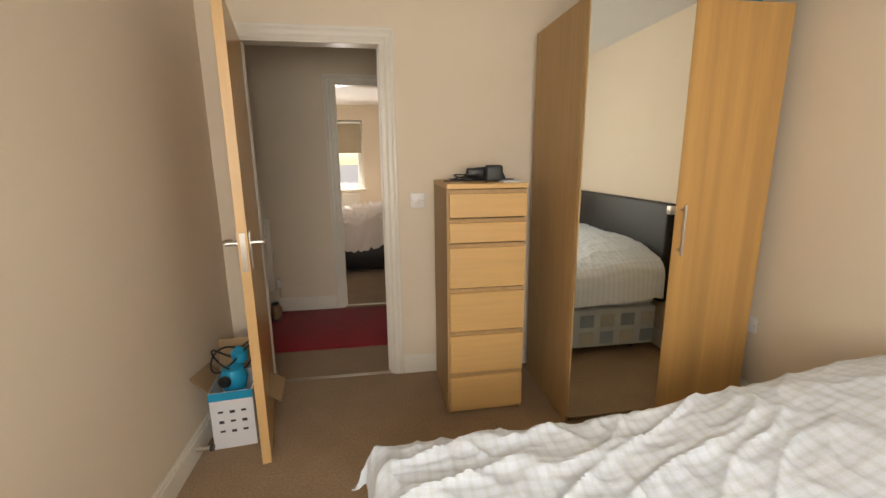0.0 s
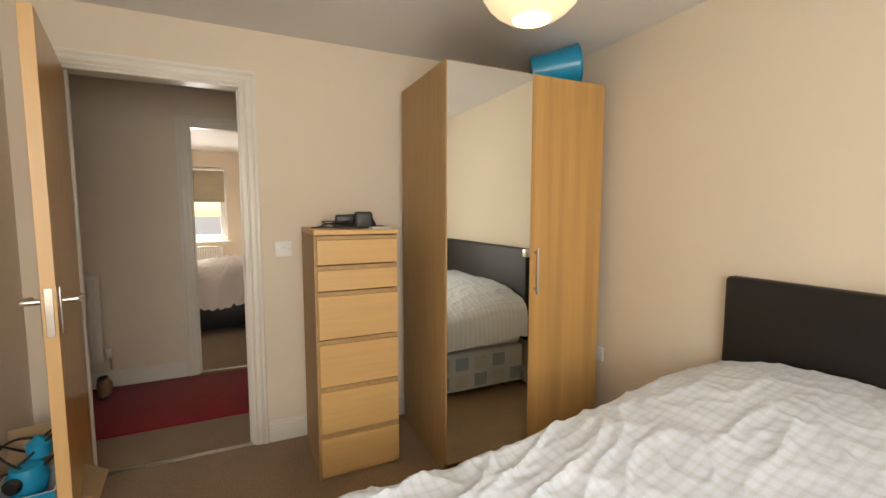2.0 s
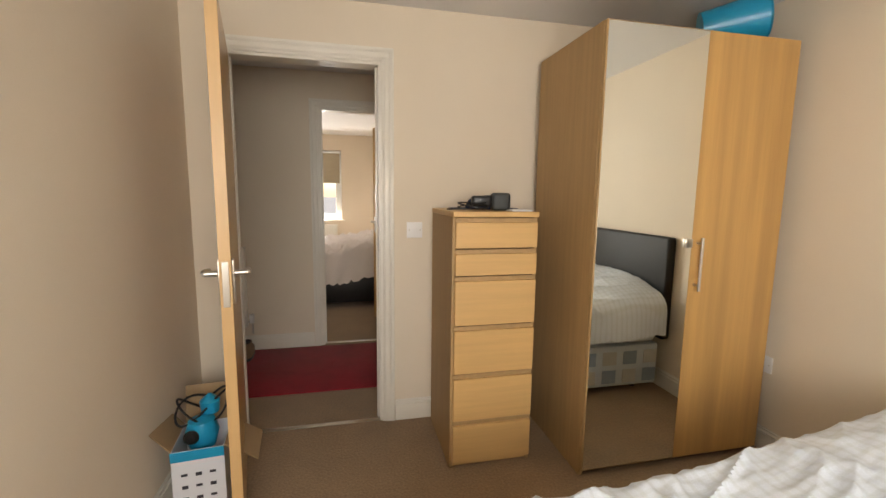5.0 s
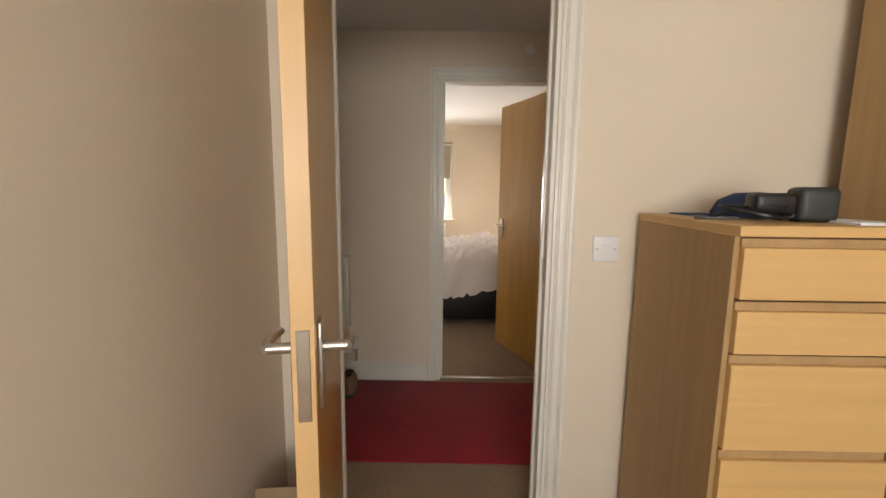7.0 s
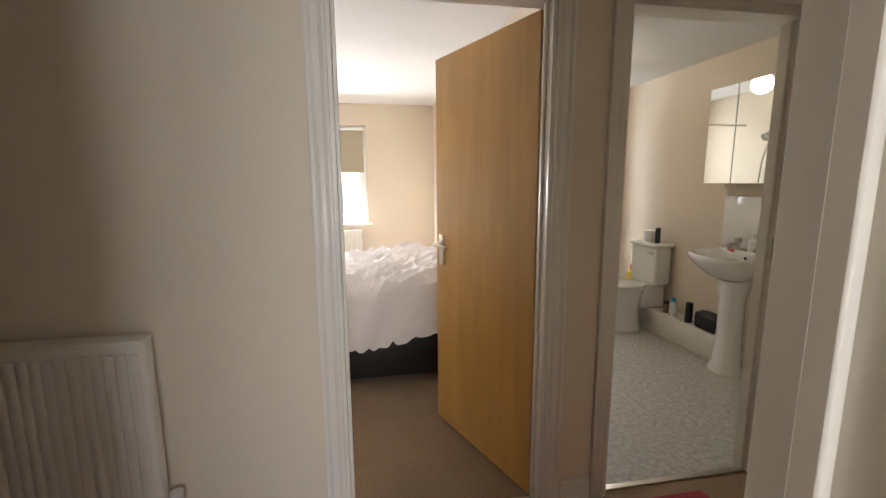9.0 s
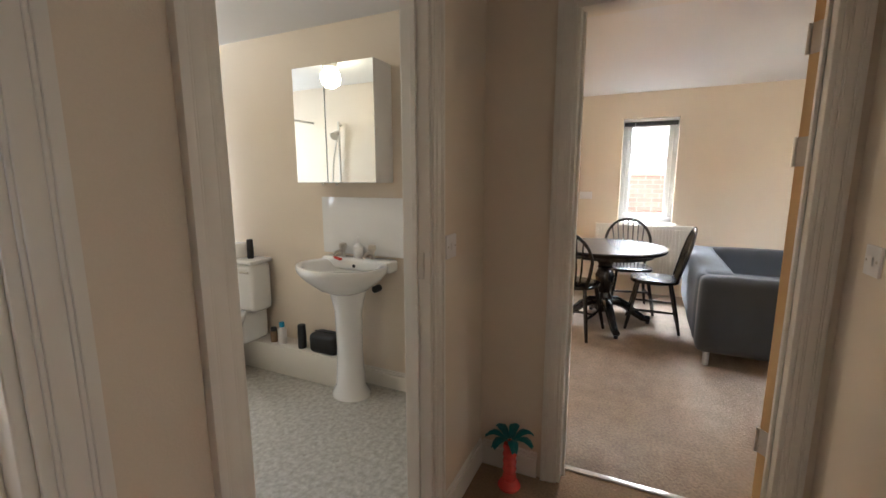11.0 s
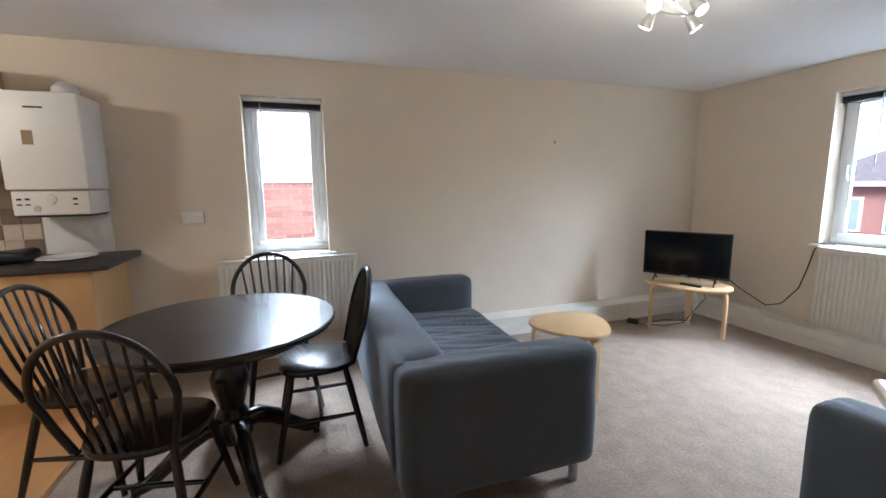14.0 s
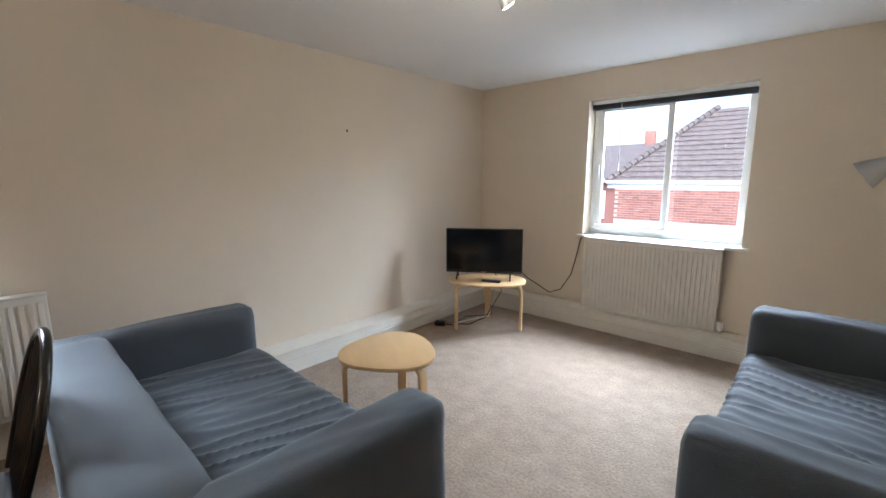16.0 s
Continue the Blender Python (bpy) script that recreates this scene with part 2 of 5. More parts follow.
def tube(pts, r, seg=8, bm=None, flat=1.0):
    own = bmesh.new()
    pts = [Vector(p) for p in pts]
    rings, side = [], None
    for i, p in enumerate(pts):
        d = (pts[min(i + 1, len(pts) - 1)] - pts[max(i - 1, 0)]).normalized()
        if side is None:
            side = d.orthogonal().normalized()
        side = (side - d * side.dot(d)).normalized()
        up = d.cross(side)
        rr = r[i] if isinstance(r, (list, tuple)) else r
        rings.append([own.verts.new(p + rr * (math.cos(2 * math.pi * k / seg) * side + flat * math.sin(2 * math.pi * k / seg) * up)) for k in range(seg)])
    for a, b in zip(rings, rings[1:]):
        for k in range(seg):
            own.faces.new((a[k], a[(k + 1) % seg], b[(k + 1) % seg], b[k]))
    own.faces.new(rings[0][::-1])
    own.faces.new(rings[-1])
    bmesh.ops.recalc_face_normals(own, faces=own.faces[:])
    return own if bm is None else join(bm, own)


def slab(outline, z0, z1, r=0.0, bm=None):
    """A plate with the given outline in x and y."""
    own = bmesh.new()
    low = [own.verts.new((x, y, z0)) for x, y in outline]
    face = own.faces.new(low)
    up = bmesh.ops.extrude_face_region(own, geom=[face])
    bmesh.ops.translate(own, vec=(0, 0, z1 - z0), verts=[g for g in up["geom"] if isinstance(g, bmesh.types.BMVert)])
    bmesh.ops.recalc_face_normals(own, faces=own.faces[:])
    if r:
        bmesh.ops.bevel(own, geom=[e for e in own.edges if abs(e.verts[0].co.z - e.verts[1].co.z) < 1e-6], offset=r, segments=2, profile=0.5, affect="EDGES")
    return own if bm is None else join(bm, own)


def mesh_of(name, bm, material, smooth=True):
    me = bpy.data.meshes.new(name)
    bm.to_mesh(me)
    bm.free()
    me.materials.append(material)
    if smooth:
        me.shade_smooth()
        me.set_sharp_from_angle(angle=radians(38))
    return me


def part(name, bm, material, parent, label="", smooth=True):
    ob = new(name, mesh_of(name, bm, material, smooth))
    ob.parent = parent
    if label:
        ob["label"] = label
    return ob


def thing(name, label, category, m=None, group="", kind=""):
    ob = new(name)
    ob.empty_display_size = 0.1
    ob.matrix_basis = m if m is not None else Matrix()
    return tagged(ob, label, category, group, kind)


def single(name, bm, material, label, category, m=None, group="", kind="", smooth=True):
    ob = new(name, mesh_of(name, bm, material, smooth))
    if m is not None:
        ob.matrix_basis = m
    return tagged(ob, label, category, group, kind)


def wall(name, label, axis, p0, p1, a0, a1, z0, z1, holes=(), material=None):
    """A wall that fills p0..p1 across and a0..a1 along, with openings (from, to, bottom, top)."""
    bm = bmesh.new()
    cuts_a = sorted({a0, a1, *(h[0] for h in holes), *(h[1] for h in holes)})
    cuts_z = sorted({z0, z1, *(h[2] for h in holes), *(h[3] for h in holes)})
    solid = {(i, j): not any(h[0] <= (cuts_a[i] + cuts_a[i + 1]) / 2 <= h[1] and h[2] <= (cuts_z[j] + cuts_z[j + 1]) / 2 <= h[3] for h in holes)
             for i in range(len(cuts_a) - 1) for j in range(len(cuts_z) - 1)}
    vs = {}

    def v(i, j, p):
        if (i, j, p) not in vs:
            a, z, q = cuts_a[i], cuts_z[j], (p0, p1)[p]
            vs[i, j, p] = bm.verts.new((q, a, z) if axis == "x" else (a, q, z))
        return vs[i, j, p]

    for (i, j), full in solid.items():
        if not full:
            continue
        for p in (0, 1):
            bm.faces.new([v(i, j, p), v(i + 1, j, p), v(i + 1, j + 1, p), v(i, j + 1, p)])
        for di, dj, e in ((-1, 0, ((i, j), (i, j + 1))), (1, 0, ((i + 1, j), (i + 1, j + 1))), (0, -1, ((i, j), (i + 1, j))), (0, 1, ((i, j + 1), (i + 1, j + 1)))):
            if not solid.get((i + di, j + dj), False):
                (a, b), (c, d) = e
                bm.faces.new([v(a, b, 0), v(c, d, 0), v(c, d, 1), v(a, b, 1)])
    bmesh.ops.recalc_face_normals(bm, faces=bm.faces[:])
    return single(name, bm, material or WALL, label, "wall", kind="structure", smooth=False)


def curl(a, b, sag, n=14):
    """Points of a slack cable from a to b."""
    a, b = Vector(a), Vector(b)
    return [a.lerp(b, i / n) - Vector((0, 0, sag * 4 * (i / n) * (1 - i / n))) for i in range(n + 1)]


# ---- structure ----
H1, H2 = 2.25, 2.285      # ceilings of the sleeping side and of the living room
XW, XE = 2.56, 6.016      # bedroom's headboard wall, living room's window wall
YS, YN = -3.45, 1.32      # front wall, north wall of the hall

wall("wall_bedroom_door", "cream painted wall with the bedroom doorway", "y", 0, 0.10, -1.3, 2.37, 0, H1, [(-0.30, 0.465, -1, 1.975)])
wall("wall_bedroom_west", "cream painted bedroom wall", "x", -0.59, -0.47, YS, 0, 0, H1)
wall("wall_bedroom_east", "cream painted wall between bedroom and living room", "x", 2.37, 2.49, YS, -0.0, 0, H2)
wall("wall_bedroom_front", "cream painted front wall with a window", "y", YS - 0.25, YS, -0.59, 2.43, 0, H1, [(-0.3, 1.0, 0.9, 2.0)])
wall("wall_hall_north", "cream painted hall wall with two doorways", "y", YN, YN + 0.10, -1.3, 3.0, 0, H1, [(0.052, 0.845, -1, 1.975), (1.107, 1.875, -1, 1.975)])
wall("wall_hall_west", "cream painted end wall of the hall", "x", -1.42, -1.3, -0.0, YN + 0.1, 0, H1)
wall("wall_hall_east", "cream painted wall with the living room doorway", "x", 2.37, 2.49, -0.0, YN, 0, H2, [(0.186, 0.972, -1, 1.975)])
wall("wall_living_east", "cream painted wall with a narrow window", "x", XE, XE + 0.25, YS, 4.1, 0, H2, [(0.38, 0.95, 0.835, 2.01)])
wall("wall_living_front", "cream painted front wall with a wide window", "y", YS - 0.25, YS, 2.43, XE + 0.25, 0, H2, [(3.58, 4.815, 0.835, 2.04)])
wall("wall_kitchen_west", "cream painted kitchen wall", "x", 3.0, 3.06, YN + 0.1, 4.1, 0, H2)
wall("wall_kitchen_return", "cream painted kitchen return wall", "y", YN, YN + 0.1, 3.0, 3.06, 0, H2)
wall("wall_living_return_north", "cream painted return beside the doorway", "y", YN - 0.06, YN - 0.001, 2.49, 3.06, 0, H2)
wall("wall_kitchen_north", "cream painted kitchen end wall", "y", 4.1, 4.2, 3.0, XE + 0.25, 0, H2)
wall("wall_bathroom_east", "cream painted bathroom wall", "x", 2.80, 3.0, YN + 0.1, 4.75, 0, H1)
wall("wall_bathroom_west", "cream painted bathroom wall", "x", 1.0, 1.06, YN + 0.1, 5.35, 0, H1)
wall("wall_bathroom_north", "white bathroom end wall with a window", "y", 4.5, 4.75, 1.06, 2.80, 0, H1, [(1.4, 2.35, 0.95, 2.0)])
wall("wall_bedroom_back_north", "cream painted wall with a window and roller blind", "y", 5.1, 5.35, -1.9, 1.0, 0, H1, [(-1.0, 0.18, 0.84, 2.0)])
wall("wall_bedroom_back_west", "cream painted bedroom wall", "x", -2.0, -1.9, YN, 5.35, 0, H1)
wall("wall_bedroom_back_south", "cream painted bedroom wall", "y", YN, YN + 0.1, -1.9, -1.3, 0, H1)
single("bathroom_pier", box(2.54, 2.798, 3.98, 4.15, 0, H1 - 0.002), WALL, "cream painted pier at the end of the bath", "pier", kind="structure")
single("kitchen_bulkhead", box(5.55, XE - 0.002, 3.42, 4.098, 2.06, H2 - 0.002), WALL, "boxed-in cream bulkhead above the wall cupboards", "bulkhead", kind="structure")


def plate(name, label, material, cat, x0, x1, y0, y1, z0, z1):
    return single(name, box(x0, x1, y0, y1, z0, z1), material, label, cat, kind="structure", smooth=False)


# one carpet throughout; these three floors take the darker, shade-coloured copy
plate("floor_bedroom", "worn bedroom carpet, its brown standing for shade", CARPET_SHADED, "floor", -0.6, 2.37, YS, 0.05, -0.06, 0)
plate("floor_hall", "hall carpet, its brown standing for shade", CARPET_SHADED, "floor", -1.42, 2.485, 0.05, YN + 0.05, -0.06, 0)
plate("floor_bedroom_back", "beige bedroom carpet", CARPET_SHADED, "floor", -2.0, 1.03, YN + 0.05, 5.2, -0.06, 0)
plate("floor_bathroom", "grey and beige mottled vinyl bathroom floor", LINO, "floor", 1.03, 2.9, YN + 0.05, 4.6, -0.06, 0)
plate("floor_living", "beige flecked living room carpet", CARPET, "floor", 2.485, XE, YS, 1.74, -0.06, 0)
plate("ceiling_sleeping_side", "white painted ceiling", CEIL, "ceiling", -2.0, 2.43, YS - 0.25, 5.35, H1, H1 + 0.1)
plate("ceiling_bathroom", "white painted bathroom ceiling", CEIL, "ceiling", 2.43, 3.0, YN, 5.35, H1, H1 + 0.1)
plate("ceiling_living", "white painted living room ceiling", CEIL, "ceiling", 2.43, XE + 0.25, YS - 0.25, 4.2, H2, H2 + 0.1)
single("rug", box(-1.15, 1.55, 0.43, 1.27, 0.0, 0.012, 0.004), RUG, "crimson rug lying on the hall carpet", "rug")
for x0, x1, y0, y1 in ((-0.30, 0.465, 0.0, 0.028), (0.052, 0.845, YN + 0.03, YN + 0.06), (1.107, 1.875, YN + 0.03, YN + 0.06), (2.472, 2.502, 0.208, 0.95), (3.06, 5.49, 1.728, 1.752)):
    single("threshold_strip", box(x0, x1, y0, y1, 0, 0.007, 0.002), CHROME, "worn metal threshold strip on the floor", "threshold strip", kind="structure")


def skirting(x0, x1, y0, y1, face):
    """A moulded board along a wall; face: the way that it shows."""
    bm = bmesh.new()
    for t, z0, z1 in ((0.015, 0, 0.095), (0.010, 0.095, 0.112), (0.005, 0.112, 0.122)):
        if face == "+x": box(x0, x0 + t, y0, y1, z0, z1, 0.002, 1, bm)
        if face == "-x": box(x0 - t, x0, y0, y1, z0, z1, 0.002, 1, bm)
        if face == "+y": box(x0, x1, y0, y0 + t, z0, z1, 0.002, 1, bm)
        if face == "-y": box(x0, x1, y0 - t, y0, z0, z1, 0.002, 1, bm)
    single("baseboard", bm, TRIM, "white moulded skirting board along the wall", "skirting board", kind="structure")


skirting(-0.47, 0, YS, -0.016, "+x")
skirting(0.53, 2.355, 0, 0, "-y")
skirting(2.37, 0, YS, -0.016, "-x")
skirting(-1.28, -0.012, YN, 0, "-y")
skirting(0.91, 1.045, YN, 0, "-y")
skirting(1.94, 2.37, YN, 0, "-y")
skirting(0.53, 2.37, 0.1, 0, "+y")
skirting(2.37, 0, 1.05, 1.305, "-x")
skirting(2.80, 0, 1.45, 2.45, "-x")
skirting(-1.9, 0.98, 5.1, 0, "-y")


def doorframe(name, label, m, w, depth, left=True, right=True, back=True, lw=0.068):
    """Jambs, stops and moulded architraves; local x across the opening from 0, y through the wall."""
    fr = thing(name, label, "door frame", m, kind="structure")
    h, t = 1.975, 0.022
    part("jamb", box(0, t, 0, depth, 0, h - t, 0.002, 1), TRIM, fr)
    part("jamb", box(w - t, w, 0, depth, 0, h - t, 0.002, 1), TRIM, fr)
    part("head", box(0, w, 0, depth, h - t, h, 0.002, 1), TRIM, fr)
    for x0, x1 in ((t, t + 0.012), (w - t - 0.012, w - t)):
        part("door_stop", box(x0, x1, depth * 0.42, depth * 0.62, 0, h - t, 0.002, 1), TRIM, fr)
    for y0, s in ((0, -1), (depth, 1)) if back else ((0, -1),):
        for side, show in ((0, left), (1, right)):
            if not show:
                continue
            bm = bmesh.new()
            for a, b, d in ((0.0, 0.014, 0.010), (0.014, 0.020, 0.0125), (0.020, 0.046, 0.0145), (0.046, 0.052, 0.0165), (0.052, lw, 0.019)):
                xa, xb = (-b + 0.008, -a + 0.008) if side == 0 else (w + a - 0.008, w + b - 0.008)
                ya, yb = sorted((y0, y0 + s * d))
                box(xa, xb, ya, yb, 0, h + (b - 0.008), 0.0025, 2, bm)
            part("architrave", bm, TRIM, fr)
        bm = bmesh.new()
        for a, b, d in ((0.0, 0.014, 0.0102), (0.014, 0.020, 0.0127), (0.020, 0.046, 0.0147), (0.046, 0.052, 0.0167), (0.052, lw, 0.0192)):
            ya, yb = sorted((y0, y0 + s * d))
            box(-b + 0.008 if left else 0, w + b - 0.008 if right else w, ya, yb, h + a - 0.008, h + b - 0.008, 0.0025, 2, bm)
        part("architrave", bm, TRIM, fr)
    return fr


doorframe("door_frame_1", "white moulded door frame of the bedroom", pose(-0.30, 0, 0), 0.765, 0.10)
doorframe("door_frame_2", "white moulded door frame opposite", pose(0.052, YN, 0), 0.793, 0.10)
doorframe("door_frame_3", "white moulded bathroom door frame", pose(1.107, YN, 0), 0.768, 0.10)
doorframe("door_frame_4", "white moulded living room door frame", pose(2.37, 0.972, 0, 0, 0, -90), 0.786, 0.12)
single("latch_plate", box(1.847, 1.8525, YN + 0.02, YN + 0.05, 1.0, 1.09, 0.002), CHROME, "brass-coloured latch plate on the bathroom jamb", "latch plate")
single("latch_plate", box(0.439, 0.4425, 0.02, 0.05, 0.98, 1.06, 0.002), CHROME, "metal latch plate on the bedroom jamb", "latch plate")


def door_leaf(name, label, m, w, hinge_side=-1, height=1.94):
    """A flush door; the hinge lies at the local origin, the leaf runs along +x, 40 mm thick about y = 0."""
    d = thing(name, label, "door", m, kind="structure")
    part("leaf", box(0.0, w, -0.019, 0.019, 0.012, height, 0.0015, 1), DOORWOOD, d)
    part("edge_lipping", box(w, w + 0.003, -0.019, 0.019, 0.012, height, 0.0008, 1), DOOREDGE, d)
    part("edge_lipping", box(-0.003, 0, -0.019, 0.019, 0.012, height, 0.0008, 1), DOOREDGE, d)
    part("latch_face", box(w + 0.003, w + 0.006, -0.011, 0.011, 0.90, 1.06, 0.001, 1), CHROME, d, "worn metal latch face")
    for s in (-1, 1):
        y = s * 0.019
        ya, yb = sorted((y, y + s * 0.008))
        hd = part("handle_plate", box(w - 0.075, w - 0.035, ya, yb, 0.90, 1.06, 0.003, 2), CHROME, d)
        bm = rod((w - 0.055, y, 1.01), (w - 0.055, y + s * 0.05, 1.01), 0.010)
        tube([(w - 0.055, y + s * 0.048, 1.01), (w - 0.075, y + s * 0.053, 1.012), (w - 0.12, y + s * 0.052, 1.01), (w - 0.165, y + s * 0.046, 1.005)], [0.011, 0.011, 0.009, 0.008], 10, bm)
        part("lever", bm, CHROME, hd)
    for z in (0.27, 1.37, 1.74):
        bm = rod((-0.006, hinge_side * 0.024, z), (-0.006, hinge_side * 0.024, z + 0.1), 0.006)
        box(-0.0045, -0.003, -0.018, 0.018, z, z + 0.1, 0, 1, bm)
        part("hinge", bm, CHROME, d)
    return d


door_leaf("door_1", "maple veneered door standing open into the bedroom", pose(-0.278, -0.024, 0, 0, 0, -78.5), 0.735, -1)
door_leaf("door_2", "maple veneered door standing open into the other bedroom", pose(0.822, YN + 0.075, 0, 0, 0, 111.5), 0.735, -1)
door_leaf("door_3", "maple veneered door folded back into the living room", pose(2.512, 0.212, 0, 0, 0, -54.5), 0.725, 1)


def window(name, label, m, w, h, panes, depth=0.06, sill=True, tint=0):
    """A plastic window; local x across from 0, y outwards, z up from 0."""
    win = thing(name, label, "window", m, kind="structure")
    f = 0.055
    bm = box(0, w, 0.14, 0.14 + depth, 0, f, 0.006)
    box(0, w, 0.14, 0.14 + depth, h - f, h, 0.006, 2, bm)
    box(0, f, 0.14, 0.14 + depth, f, h - f, 0.006, 2, bm)
    box(w - f, w, 0.14, 0.14 + depth, f, h - f, 0.006, 2, bm)
    part("window_frame", bm, UPVC, win)
    for x0, x1, opens in panes:
        if opens:
            bm = box(x0, x1, 0.125, 0.165, f * 0.8, f * 0.8 + 0.05, 0.006)
            box(x0, x1, 0.125, 0.165, h - f * 0.8 - 0.05, h - f * 0.8, 0.006, 2, bm)
            box(x0, x0 + 0.05, 0.125, 0.165, f * 0.8 + 0.05, h - f * 0.8 - 0.05, 0.006, 2, bm)
            box(x1 - 0.05, x1, 0.125, 0.165, f * 0.8 + 0.05, h - f * 0.8 - 0.05, 0.006, 2, bm)
            sash = part("sash", bm, UPVC, win)
            bm = box(x0 + 0.016, x0 + 0.034, 0.112, 0.125, h * 0.42, h * 0.42 + 0.05, 0.003)
            box(x0 + 0.018, x0 + 0.032, 0.098, 0.112, h * 0.42 + 0.02, h * 0.42 + 0.13, 0.004, 2, bm)
            part("handle", bm, UPVC, sash)
        else:
            part("mullion", box(x1 - 0.03, x1 + 0.03, 0.138, 0.2, f, h - f, 0.006), UPVC, win)
        pane = part("pane", box(x0 + 0.04, x1 - 0.03, 0.150, 0.156, 0.06, h - 0.06), GLASS, win)
        pane.visible_shadow = False
    if sill:
        part("window_sill", box(-0.05, w + 0.05, -0.045, 0.14, -0.022, 0.002, 0.007), TRIM, win)
    return win


def venetian(m, w, label):
    b = thing("venetian_blind", label, "blind", m)
    part("head_rail", box(0.01, w - 0.01, 0.02, 0.06, -0.035, -0.004, 0.003), UPVC, b, "white head rail")
    for i in range(6):
        part("slat", box(0.012, w - 0.012, 0.016, 0.064, -0.042 - i * 0.0052, -0.0395 - i * 0.0052, 0.0008, 1), BLINDGREY, b)
    part("bottom_rail", box(0.012, w - 0.012, 0.018, 0.062, -0.082, -0.072, 0.004), BLINDGREY, b)
    part("wand", rod((w * 0.22, 0.012, -0.05), (w * 0.22, 0.012, -0.62), 0.004, seg=6), UPVC, b, "thin clear tilt wand")
    return b


window("window_1", "narrow white plastic window with a deep reveal", pose(XE, 0.95, 0.835, 0, 0, -90), 0.57, 1.175, [(0.05, 0.52, True)])
venetian(pose(XE + 0.03, 0.95, 2.008, 0, 0, -90), 0.57, "dark venetian blind drawn up under the reveal")
window("window_2", "wide white plastic window with one opening sash", pose(4.815, YS, 0.835, 0, 0, 180), 1.235, 1.205, [(0.05, 0.675, True), (0.675, 1.2, False)])
venetian(pose(4.815, YS - 0.03, 2.038, 0, 0, 180), 1.235, "long dark venetian blind drawn up at the wide window")
window("window_3", "white window above the bath with frosted light", pose(1.4, 4.5, 0.95), 0.95, 1.05, [(0.05, 0.9, True)])
window("window_4", "white bedroom window with a radiator below", pose(-1.0, 5.1, 0.84), 1.18, 1.16, [(0.05, 0.62, False), (0.62, 1.13, True)])
window("window_5", "white bedroom window on the street front", pose(1.0, YS, 0.9, 0, 0, 180), 1.3, 1.1, [(0.05, 0.65, False), (0.65, 1.25, True)])
rb = thing("roller_blind", "beige roller blind half drawn down the window", "blind", pose(-1.0, 5.13, 2.0))
part("fabric", box(0.03, 1.15, 0.03, 0.034, -0.52, -0.01), BLIND, rb)
part("roller", rod((0.02, 0.035, -0.03), (1.16, 0.035, -0.03), 0.022), UPVC, rb)
part("bottom_bar", box(0.03, 1.15, 0.025, 0.04, -0.545, -0.52, 0.003), BLIND, rb)


def radiator(label, m, w, h, ribbed=True):
    r = thing("radiator", label, "radiator", m)
    panel = part("panel", box(0, w, 0.0, 0.05, 0.0, h, 0.008, 2), RADWHITE, r)
    if ribbed:
        n = int(w / 0.034)
        rib = mesh_of("rib", box(0.003, 0.026, -0.012, 0.0, 0.03, h - 0.03, 0.006, 2), RADWHITE)
        for i in range(n):
            ob = new("rib", rib)
            ob.parent = panel
            ob.location.x = 0.01 + i * (w - 0.02) / n
    part("top_grille", box(-0.002, w + 0.002, -0.014, 0.055, h, h + 0.012, 0.003), RADWHITE, r)
    v = part("valve", rod((w + 0.03, 0.025, 0.03), (w + 0.03, 0.025, 0.10), 0.017, 0.021), PLASTIC, r)
    part("pipe", tube([(w - 0.01, 0.025, 0.04), (w + 0.03, 0.025, 0.04), (w + 0.035, 0.025, 0.0), (w + 0.035, 0.025, -0.06)], 0.008), CHROME, v)
    return r


radiator("cream ribbed radiator under the narrow window", pose(XE - 0.095, 1.18, 0.22, 0, 0, -90), 1.0, 0.585)
radiator("flat cream radiator under the wide window", pose(4.76, YS + 0.095, 0.16, 0, 0, 180), 1.08, 0.655)
radiator("small ribbed white radiator on the hall wall", pose(-0.97, YN - 0.085, 0.215), 0.45, 0.635)
radiator("white radiator below the back bedroom window", pose(-0.9, 5.02, 0.15), 1.0, 0.6)

for x0, x1, y0, y1, lab in ((XE - 0.19, XE - 0.001, YS + 0.18, 0.12, "x"), (2.51, XE - 0.001, YS + 0.001, YS + 0.18, "y")):
    bm = box(x0, x1, y0, y1, 0, 0.155, 0.003)
    if lab == "x":
        box(x0 - 0.012, x0, y0 + 0.012, y1, 0, 0.09, 0.003, 1, bm)
        box(x0 - 0.006, x0, y0 + 0.012, y1, 0.09, 0.112, 0.003, 1, bm)
        box(x0 - 0.008, x1, y0, y1, 0.155, 0.168, 0.004, 1, bm)
    else:
        box(x0, x1 - 0.19, y1, y1 + 0.012, 0, 0.09, 0.003, 1, bm)
        box(x0, x1 - 0.19, y1, y1 + 0.006, 0.09, 0.112, 0.003, 1, bm)
        box(x0, x1, y0, y1 + 0.008, 0.155, 0.168, 0.004, 1, bm)
    single("pipe_boxing", bm, TRIM, "white boxed-in pipe run with skirting along the wall", "pipe boxing", kind="structure")


